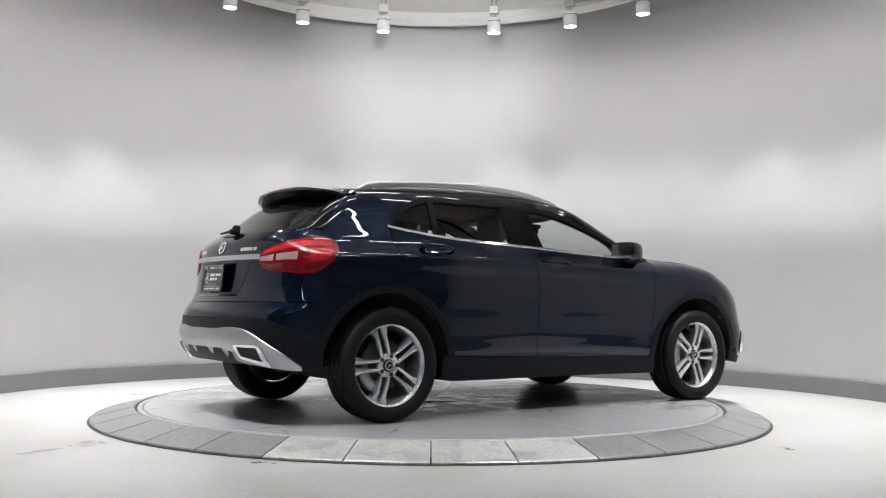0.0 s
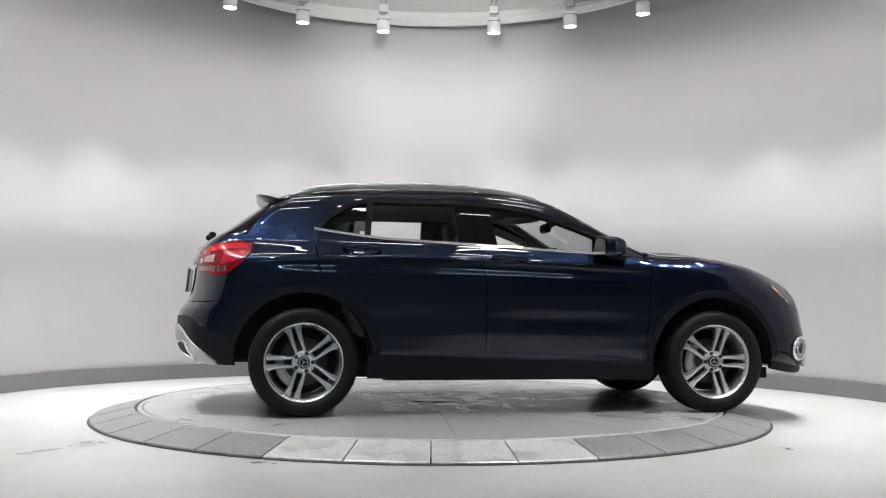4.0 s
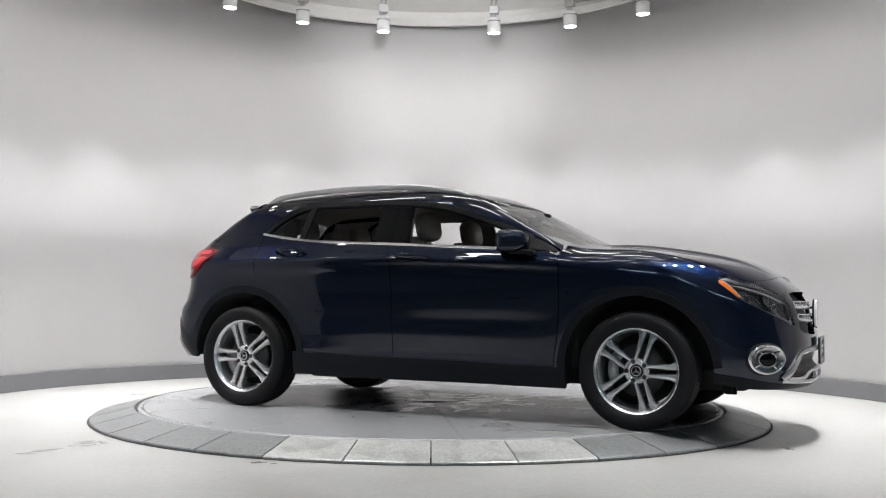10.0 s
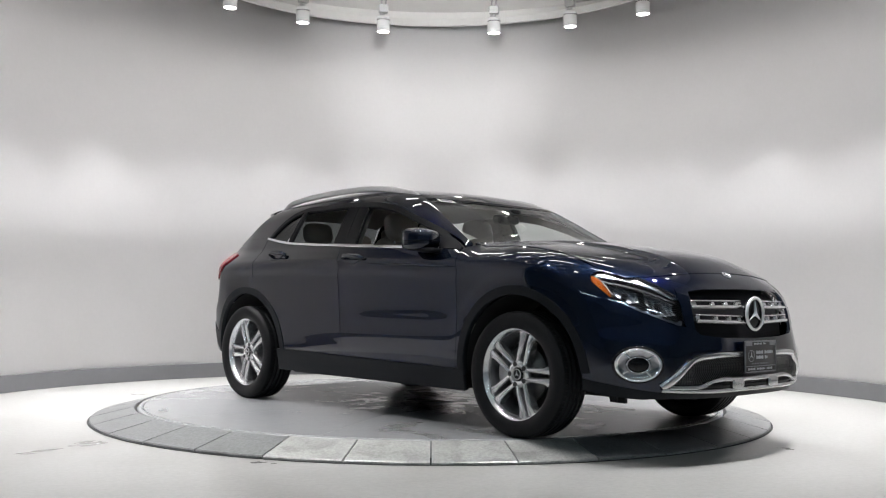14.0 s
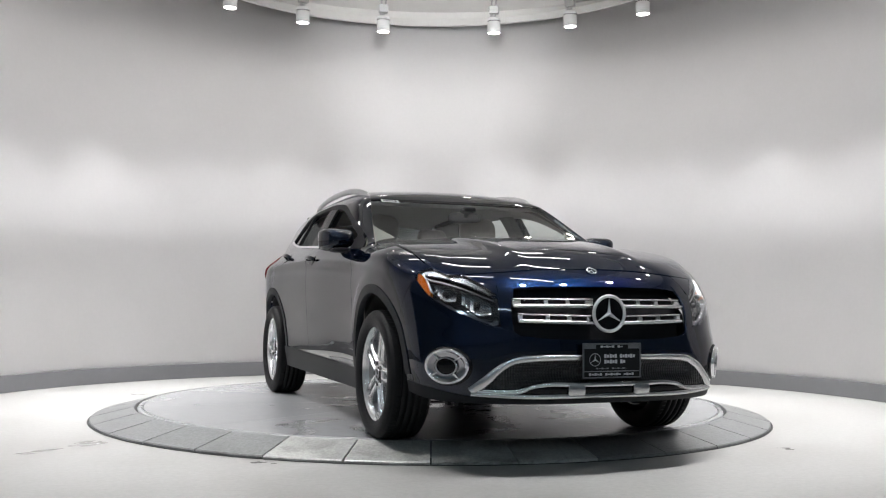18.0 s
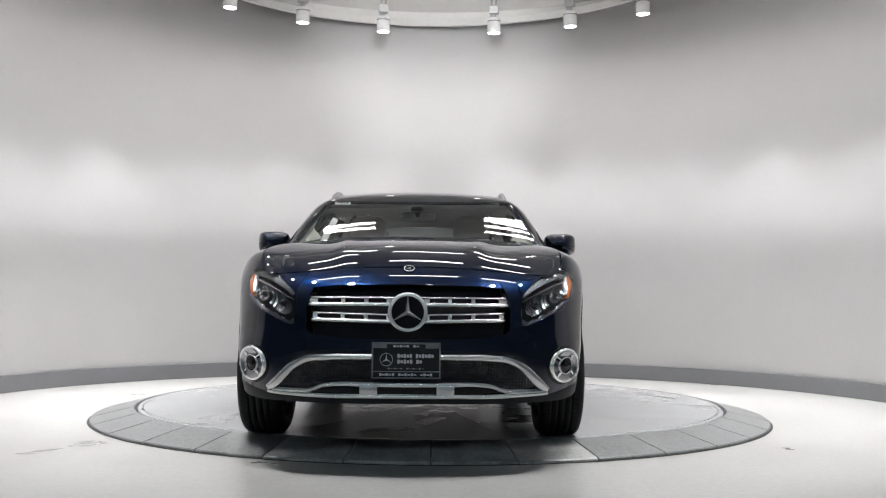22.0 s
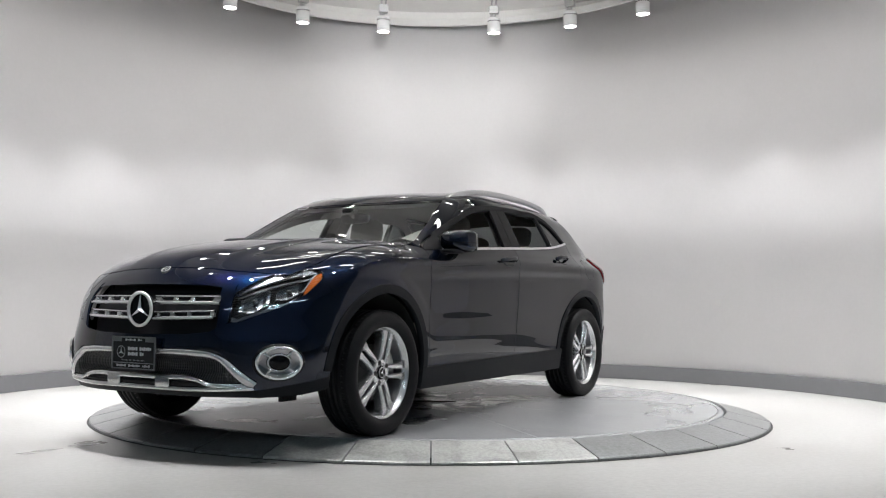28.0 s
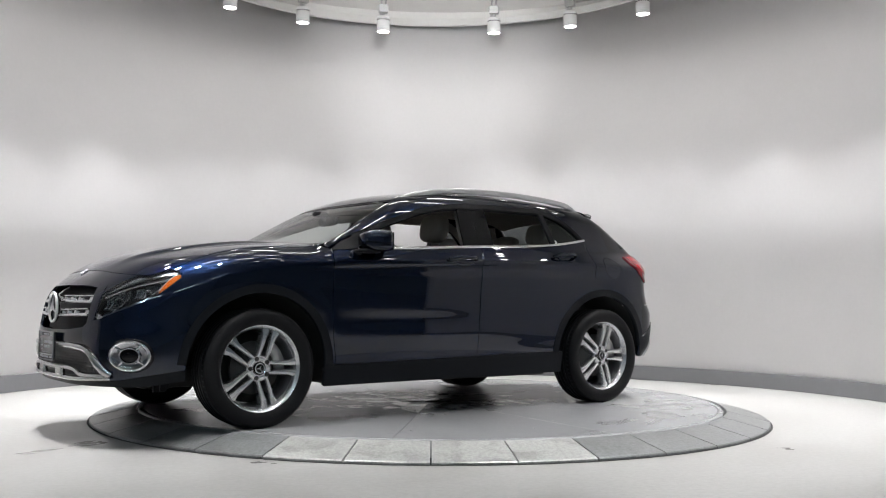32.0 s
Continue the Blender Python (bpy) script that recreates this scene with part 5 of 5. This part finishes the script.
        q = by_tail(*np.meshgrid(np.linspace(28.5, 32.5, 5), np.linspace(0.487, 0.522, 5), indexing="ij"))
        sheet("tow_cover", q, BRUSHED, skid, off=0.0205, thick=0.002, flip=s < 0)
    a = np.linspace(-22.5, 22.5, 91)
    zt = 0.438 - 0.038 * np.exp(-((np.abs(a) - 8) / 1.7) ** 4) - 0.038 * np.exp(-((np.abs(a) - 18.5) / 1.5) ** 4) - 0.02 * (np.abs(a) / 22.5) ** 6
    q = by_tail(np.repeat(a[:, None], 6, 1), 0.36 + (zt[:, None] - 0.36) * np.linspace(0, 1, 6)[None])
    sheet("diffuser", q, CLAD, skid, "dark diffuser between silver fins", off=0.0205, thick=0)


def build_sills(car):
    u, v = np.linspace(-0.955, 0.925, 54)[:, None], np.linspace(0, 1, 8)[None]
    zt = np.interp(u, [-0.955, -0.9, 0.85, 0.925], [0.376, 0.376, 0.334, 0.330])
    pair("sill", by_side(u + 0 * v, 0.225 - 0.01 * u + (zt - 0.225 + 0.01 * u) * v), CLAD, car, off=0.008, thick=0.03)


def build_arches(car):
    for hub, r in ((HUB_F, ARCH_F), (HUB_R, ARCH_R)):
        a = np.radians(np.linspace(*((4, 184) if hub is HUB_F else (-4, 174)), 64))[:, None]
        rr = np.linspace(r, r + ARCH_W, 7)[None]
        xx, zz = hub[0] + rr * np.cos(a), hub[1] + rr * np.sin(a)
        pair("arch_cladding", by_side(xx, np.maximum(zz, 0.22)), CLAD, car, "dark plastic wheel-arch cladding", off=0.005, thick=0.035)
        for s in (1, -1):
            v, f = revolve([(r + 0.004, 0.42), (r + 0.004, 0.84)], 40, -1, 181)
            o = link_mesh("wheel_well", [(hub[0] + x, s * z, hub[1] + y) for x, y, z in v], f, DARK, car)
            bm = bmesh.new()
            bmesh.ops.create_circle(bm, cap_ends=True, segments=40, radius=r + 0.004, matrix=Matrix.Translation((hub[0], s * 0.42, hub[1])) @ Matrix.Rotation(radians(90), 4, "X"))
            for vv in bm.verts:
                vv.co.z = max(vv.co.z, 0.31)
            part("wheel_well_wall", bm, DARK, car)


def build_cabin(car):
    bm = bmesh.new()
    box(bm, -1.45, -0.50, 0.215, 1.90, 0.50, 0.33, 0.03)
    box(bm, -1.90, -0.46, 0.315, -1.40, 0.46, 0.345, 0.01)
    box(bm, -0.85, -0.80, 0.215, 0.85, 0.80, 0.33, 0.02)
    part("underbody", bm, DARK, car)
    bm = bmesh.new()
    box(bm, 0.98, -0.44, 0.33, 2.04, 0.44, 0.86, 0.02)
    box(bm, 0.90, -0.72, 0.33, 0.97, 0.72, 0.95, 0.01)
    part("engine_bay", bm, DARK, car)
    bm = bmesh.new()
    box(bm, -1.92, -0.44, 0.34, -1.25, 0.44, 1.06, 0.03)
    part("boot_box", bm, DARK, car)
    # dashboard
    prof = [(0.50, 0.62), (0.47, 0.86), (0.52, 0.965), (0.62, 1.010), (0.78, 1.022), (0.96, 1.030), (1.0, 0.62)]
    verts, faces = [], []
    for y in np.linspace(-0.70, 0.70, 15):
        hood = 0.028 * math.exp(-((y - 0.37) / 0.16) ** 2)
        verts += [(x + 0.05 * (y / 0.7) ** 2 * (x < 0.9), y, z + hood * (0.9 < z and x < 0.8) - 0.03 * (y / 0.7) ** 2) for x, z in prof]
    k = len(prof)
    for i in range(14):
        faces += [(i * k + j, (i + 1) * k + j, (i + 1) * k + j + 1, i * k + j + 1) for j in range(k - 1)]
    faces += [tuple(range(k)), tuple(range(14 * k, 15 * k))[::-1]]
    dash = link_mesh("dashboard", verts, faces, CABIN, car, "black dashboard")
    bm = bmesh.new()
    box(bm, 0.475, -0.115, 1.0, 0.495, 0.115, 1.115, 0.008)
    part("display", bm, GLOSSBLACK, dash)
    # steering wheel
    bm = bmesh.new()
    ring = [[None] * 8 for _ in range(36)]
    for i in range(36):
        for j in range(8):
            a, b = 2 * math.pi * i / 36, 2 * math.pi * j / 8
            ring[i][j] = bm.verts.new(((0.178 + 0.016 * math.cos(b)) * math.cos(a), (0.178 + 0.016 * math.cos(b)) * math.sin(a), 0.016 * math.sin(b)))
    for i in range(36):
        for j in range(8):
            bm.faces.new((ring[i][j], ring[(i + 1) % 36][j], ring[(i + 1) % 36][(j + 1) % 8], ring[i][(j + 1) % 8]))
    box(bm, -0.17, -0.02, -0.012, 0.17, 0.02, 0.012)
    box(bm, -0.02, -0.17, -0.012, 0.02, 0.0, 0.012)
    blob(bm, (0, 0, 0.01), (0.062, 0.062, 0.03))
    wheel = part("steering_wheel", bm, CABIN, car, "black steering wheel", True)
    wheel.matrix_local = Matrix.Translation((0.36, 0.37, 0.955)) @ Matrix.Rotation(radians(-90), 4, "Z") @ Matrix.Rotation(radians(66), 4, "X")
    # seats
    for x, y, back, w in ((-0.12, 0.37, 1.10, 0.25), (-0.12, -0.37, 1.10, 0.25)):
        seat = new("seat")
        seat.parent = car
        seat["label"] = "beige leather front seat"
        bm = bmesh.new()
        blob(bm, (x + 0.20, y, 0.55), (0.27, w, 0.09), 0.6)
        part("seat_cushion", bm, BEIGE, seat, "", True)
        bm = bmesh.new()
        vs = blob(bm, (0, 0, 0.30), (0.075, w, 0.33), 0.62, 12, 20)
        for v in vs:
            v.co.x -= 0.25 * v.co.z
            v.co.y *= 1 - 0.22 * max(0.0, v.co.z - 0.3) / 0.33
        b = part("seat_back", bm, BEIGE, seat, "", True)
        b.location = (x, y, 0.53)
        bm = bmesh.new()
        blob(bm, (0, 0, 0), (0.058, 0.132, 0.098), 0.62, 12, 18)
        h = part("headrest", bm, BEIGE, seat, "", True)
        h.matrix_local = Matrix.Translation((-0.20, y, 1.222)) @ Matrix.Rotation(radians(-10), 4, "Y")
        for d in (-0.05, 0.05):
            bm = bmesh.new()
            tube(bm, (-0.215, y + d, 1.07), (-0.205, y + d, 1.18), 0.007)
            part("headrest_post", bm, CHROME, seat)
    bench = new("seat")
    bench.parent = car
    bench["label"] = "beige leather rear bench"
    bm = bmesh.new()
    vs = blob(bm, (0, 0, 0.28), (0.07, 0.62, 0.32), 0.5, 12, 24)
    for v in vs:
        v.co.x -= 0.28 * v.co.z
    b = part("seat_back", bm, BEIGE, bench, "", True)
    b.location = (-0.98, 0, 0.52)
    bm = bmesh.new()
    blob(bm, (-0.76, 0, 0.55), (0.26, 0.62, 0.09), 0.5)
    part("seat_cushion", bm, BEIGE, bench, "", True)
    for y in (0.38, 0.0, -0.38):
        bm = bmesh.new()
        blob(bm, (0, 0, 0), (0.05, 0.125, 0.082 if y else 0.06), 0.62, 10, 18)
        h = part("headrest", bm, BEIGE, bench, "", True)
        h.matrix_local = Matrix.Translation((-1.17, y, 1.222 if y else 1.17)) @ Matrix.Rotation(radians(-12), 4, "Y")
        for d in (-0.045, 0.045):
            bm = bmesh.new()
            tube(bm, (-1.15, y + d, 1.07), (-1.165, y + d, 1.18), 0.006)
            part("headrest_post", bm, CHROME, bench)
    # mirror on the screen
    bm = bmesh.new()
    blob(bm, (0.44, 0.0, 1.262), (0.022, 0.118, 0.034), 0.6)
    tube(bm, (0.46, 0, 1.27), (0.52, 0, 1.31), 0.014, 0.02, 10)
    blob(bm, (0.50, 0.0, 1.305), (0.05, 0.045, 0.02), 0.6)
    part("inside_mirror", bm, CABIN, car, "black inside mirror", True)
    for s in (1, -1):
        bm = bmesh.new()
        box(bm, 0.20, s * 0.36 - 0.17, 1.352, 0.37, s * 0.36 + 0.17, 1.364, 0.004)
        part("sun_visor", bm, LINER, car)


def build_mirror(car, s):
    shell = new("door_mirror")
    shell.parent = car
    shell["label"] = "dark blue door mirror on a black foot"
    bm = bmesh.new()
    vs = blob(bm, (0, 0, 0), (0.105, 0.098, 0.068), 0.5, 14, 22)
    for v in vs:
        t = v.co.x / 0.108
        f = 1 - 0.34 * max(0.0, t) ** 1.6
        v.co.y *= f
        v.co.z = v.co.z * f + 0.012 * (v.co.y / 0.09) * -1 * 0.0
        if v.co.x < -0.075:
            v.co.x = -0.075
    b = part("mirror_shell", bm, PAINT, shell, "", True)
    b.location = (0.612, s * 0.897, 1.080)
    b.rotation_euler = (0, 0, radians(-12 * s))
    bm = bmesh.new()
    for v in blob(bm, (0, 0, 0), (0.1065, 0.0995, 0.0055), 0.5, 8, 24):
        f = 1 - 0.34 * max(0.0, v.co.x / 0.108) ** 1.6
        v.co.y *= f
        v.co.x = max(v.co.x, -0.074)
    b = part("indicator_strip", bm, GLOSSBLACK, shell, "dark indicator strip", True)
    b.location = (0.612, s * 0.897, 1.068)
    b.rotation_euler = (0, 0, radians(-12 * s))
    bm = bmesh.new()
    box(bm, -0.002, -0.080, -0.052, 0.0, 0.080, 0.052, 0.0)
    g = part("mirror_glass", bm, MIRROR, shell, "mirror glass")
    g.location = (0.530, s * 0.915, 1.078)
    g.rotation_euler = (0, 0, radians(-12 * s))
    bm = bmesh.new()
    vs = blob(bm, (0.665, s * 0.880, 1.016), (0.075, 0.070, 0.014), 0.6)
    tube(bm, (0.70, s * 0.87, 1.012), (0.76, s * 0.815, 0.990), 0.018, 0.026, 14)
    part("mirror_foot", bm, BLACK, shell, "black mirror foot", True)


def tyre_profile():
    t = [(0.243, -0.098), (0.262, -0.112), (0.290, -0.1175), (0.312, -0.112), (0.326, -0.101), (0.3325, -0.090)]
    for g in (-0.052, -0.018, 0.018, 0.052):
        t += [(0.3355, g - 0.006), (0.3280, g - 0.004), (0.3280, g + 0.004), (0.3355, g + 0.006)]
    t += [(0.3325, 0.090), (0.326, 0.101), (0.312, 0.112), (0.290, 0.1175), (0.262, 0.112), (0.243, 0.098)]
    return t


def build_wheel():
    """One wheel about its own axis z, outer face up."""
    wheel = new("wheel")
    v, f = revolve(tyre_profile(), 96)
    tyre = link_mesh("tyre", v, f, RUBBER, wheel, "black rubber tyre")
    verts, faces = [], []
    n = 72
    for i in range(n):
        for s in (-1, 1):
            a = 2 * math.pi * (i + 0.25 * (s > 0)) / n
            da, h = 2 * math.pi / n * 0.36, len(verts)
            for aa, r, z in ((a - da, 0.3368, 0.060), (a + da, 0.3368, 0.060), (a + da + 0.02, 0.3338, 0.090), (a - da + 0.02, 0.3338, 0.090), (a + da + 0.02, 0.322, 0.106), (a - da + 0.02, 0.322, 0.106)):
                verts.append((r * math.cos(aa), r * math.sin(aa), z * s))
            fs = [(h, h + 1, h + 2, h + 3), (h + 3, h + 2, h + 4, h + 5)]
            faces += fs if s > 0 else [q[::-1] for q in fs]
    tagged(link_mesh("tread", verts, faces, RUBBER, wheel, smooth=False), kind="stuff")
    # barrel coloured darker than the silver lip, to stand for the shade inside
    v, f = revolve([(0.206, -0.095), (0.218, -0.05), (0.212, 0.0), (0.215, 0.036), (0.221, 0.058)], 96)
    link_mesh("rim_barrel", v, f, plain("barrel_shaded_silver", (0.24, 0.24, 0.25), 0.35, metal=0.6), wheel, "silver inside of the rim, coloured darker for shade")
    v, f = revolve([(0.221, 0.058), (0.226, 0.074), (0.236, 0.086), (0.243, 0.092), (0.2475, 0.093), (0.2485, 0.088), (0.244, 0.080), (0.244, -0.098)], 96)
    rim = link_mesh("rim", v, f, SILVER, wheel, "silver five-twin-spoke alloy rim")
    st = [(0.040, 0.0150, 0.0340, 0.071), (0.065, 0.0155, 0.0365, 0.077), (0.10, 0.0145, 0.0390, 0.080), (0.14, 0.0125, 0.0410, 0.081), (0.180, 0.0105, 0.0440, 0.081),
          (0.194, 0.0095, 0.0480, 0.080), (0.206, 0.0090, 0.0550, 0.079), (0.226, 0.0085, 0.0590, 0.077)]
    for i in range(5):
        bm = bmesh.new()
        for s in (-1, 1):
            rows = []
            for r, inn, out, z in st:
                lip = 0.0045
                rows.append([bm.verts.new((r, s * y, h)) for y, h in ((inn - 0.002, z - 0.055), (inn, z - 0.010), (inn + lip, z - 0.001), ((inn + out) / 2, z), (out - lip, z - 0.002), (out, z - 0.011), (out + 0.002, z - 0.055))])
            for a, b in zip(rows, rows[1:]):
                for j in range(6):
                    q = (a[j], b[j], b[j + 1], a[j + 1])
                    bm.faces.new(q if s < 0 else q[::-1])
        sp = part("spoke", bm, SILVER, wheel)
        sp.rotation_euler[2] = radians(72 * i)
    v, f = revolve([(0.074, 0.030), (0.074, 0.068), (0.069, 0.075), (0.038, 0.077), (0.035, 0.070)], 40)
    link_mesh("hub", v, f, SILVER, wheel)
    # flat dark discs stand for the shade in the five bolt holes
    for i in range(5):
        bm = bmesh.new()
        a = radians(72 * i + 36)
        bmesh.ops.create_cone(bm, cap_ends=True, segments=14, radius1=0.0130, radius2=0.0130, depth=0.004, matrix=Matrix.Translation((0.056 * math.cos(a), 0.056 * math.sin(a), 0.0765)))
        part("wheel_bolt", bm, DARK, wheel)
    v, f = revolve([(0.034, 0.070), (0.033, 0.079), (0.028, 0.081), (0.0, 0.082)], 32)
    cap = link_mesh("hub_cap", v, f, GLOSSBLACK, wheel, "black hub cap")
    emblem_at(wheel, Matrix.Translation((0, 0, 0.0825)), 0.0295, False)
    v, f = revolve([(0.0, 0.020), (0.085, 0.020), (0.088, 0.012), (0.150, 0.012), (0.150, -0.010), (0.0, -0.010)], 48)
    link_mesh("brake_disc", v, f, plain("brake_iron", (0.10, 0.098, 0.095), 0.45, metal=0.8) if "brake_iron" not in bpy.data.materials else bpy.data.materials["brake_iron"], wheel, "bare iron brake disc")
    v, f = revolve([(0.118, -0.03), (0.118, 0.035), (0.175, 0.035), (0.175, -0.03)], 10, 140, 205, closed=True)
    link_mesh("brake_caliper", v, f, LAMPGREY, wheel, "grey brake caliper")
    v, f = revolve([(0.0, -0.06), (0.20, -0.06), (0.20, -0.09), (0.0, -0.09)], 32)
    link_mesh("brake_shield", v, f, DARK, wheel)
    return wheel


LAMPDARK = plain("lamp_dark_plastic", (0.010, 0.010, 0.012), 0.3, spec=0.3)
HAZECHROME = plain("hazy_chrome", (0.17, 0.18, 0.195), 0.27, metal=1.0)
PINKLENS = plain("pale_lamp_lens", (0.34, 0.20, 0.20), 0.15, coat=0.6, spec=0.2, vary=0.3, scale=70)
DARKRED = plain("dark_red_lens", (0.085, 0.002, 0.005), 0.12, coat=1.0, vary=0.25, scale=50, bump=0.15)
BRUSHED = plain("brushed_silver", (0.42, 0.42, 0.43), 0.30, metal=1.0, vary=0.08, scale=18)
BRIGHT = plain("bright_plated_plastic", (0.86, 0.86, 0.87), 0.2, metal=0.7)
MIRROR = plain("mirror_glass", (0.85, 0.86, 0.87), 0.02, metal=1.0)


def mesh_grid():
    m, t, b = nodes_of("honeycomb_plastic")
    co, vo, cr = t.nodes.new("ShaderNodeTexCoord"), t.nodes.new("ShaderNodeTexVoronoi"), t.nodes.new("ShaderNodeBump")
    vo.inputs["Scale"].default_value, vo.inputs["Randomness"].default_value = 70, 0.0
    cr.inputs["Strength"].default_value, cr.inputs["Distance"].default_value = 0.9, 0.012
    t.links.new(co.outputs["Object"], vo.inputs["Vector"]), t.links.new(vo.outputs["Distance"], cr.inputs["Height"]), t.links.new(cr.outputs[0], b.inputs["Normal"])
    b.inputs["Base Color"].default_value, b.inputs["Roughness"].default_value = (0.008, 0.008, 0.009, 1), 0.4
    return m


MESHGRID = mesh_grid()


def build_car():
    car = empty("car", "dark blue metallic compact crossover standing on the turntable", "car")
    build_doors(car)
    hood_line, hood_front = build_bonnet(car)
    build_wings(car, hood_line)
    quarter_edge, pillar_edge, pillar_top = build_quarters(car)
    build_roof(car, pillar_top)
    build_front(car, hood_front, hood_line)
    build_rear(car, quarter_edge, pillar_edge)
    # dark sheets added behind the shut lines to keep light from leaking through
    for x0, x1, z0, z1 in ((-0.90, 0.92, 0.40, 0.80), (-1.42, 1.02, 0.80, 1.03)):
        q = by_side(*np.meshgrid(np.linspace(x0, x1, 40), np.linspace(z0, z1, 12), indexing="ij"))
        pair("inner_shell", q, DARK, car, off=-0.032, thick=0)
    for s in (1, -1):
        bm = bmesh.new()
        box(bm, 1.79, s * 0.62 - 0.03, 0.225, 1.80, s * 0.62 + 0.03, 0.29, 0.003)
        box(bm, 1.80, s * 0.60 - 0.012, 0.205, 1.86, s * 0.60 + 0.012, 0.28, 0.003)
        box(bm, 1.80, s * 0.65 - 0.008, 0.212, 1.84, s * 0.65 + 0.008, 0.28, 0.003)
        part("air_deflector", bm, BLACK, car, "black flap below the bumper")
    build_sills(car)
    build_arches(car)
    build_glass(car)
    build_cabin(car)
    for s in (1, -1):
        build_mirror(car, s)
    first = build_wheel()
    places = [(HUB_F, 1, 36), (HUB_F, -1, 0), (HUB_R, 1, 36), (HUB_R, -1, 36)]
    for i, (hub, s, turn) in enumerate(places):
        m = Matrix.Translation((hub[0], s * 0.786, hub[1])) @ Matrix.Rotation(radians(-90 * s), 4, "X") @ Matrix.Rotation(radians(turn), 4, "Z")
        w = first if i == 0 else copy_thing(first, m)
        w.parent = car
        w.matrix_basis = m
    return car


car = build_car()
# ---- what moves: the turntable's disc and the car on it ----
TURN = [(0, 34.39), (1, 28.09), (2, 21.94), (3, 15.76), (4, 9.69), (5, 3.65), (6, -2.21), (7, -8.25), (8, -14.03), (9, -19.88), (10, -25.63),
        (11, -31.58), (12, -36.9), (13, -42.53), (14, -47.93), (15, -53.37), (16, -58.75), (17, -63.8), (18, -69.39), (19, -74.71), (20, -80.02),
        (21, -85.12), (22, -90.42), (23, -95.5), (24, -100.75), (25, -106.03), (26, -111.26), (27, -116.57), (28, -122.0), (29, -127.36),
        (30, -132.7), (31, -138.49), (32, -144.29)]
OFFSET = pose(0.388, -0.093, 0.0)


def motions():
    walk(table, [(t, pose(0, 0, 0, 0, 0, a)) for t, a in TURN])
    walk(car, [(t, pose(0, 0, 0, 0, 0, a) @ OFFSET) for t, a in TURN])


motions()
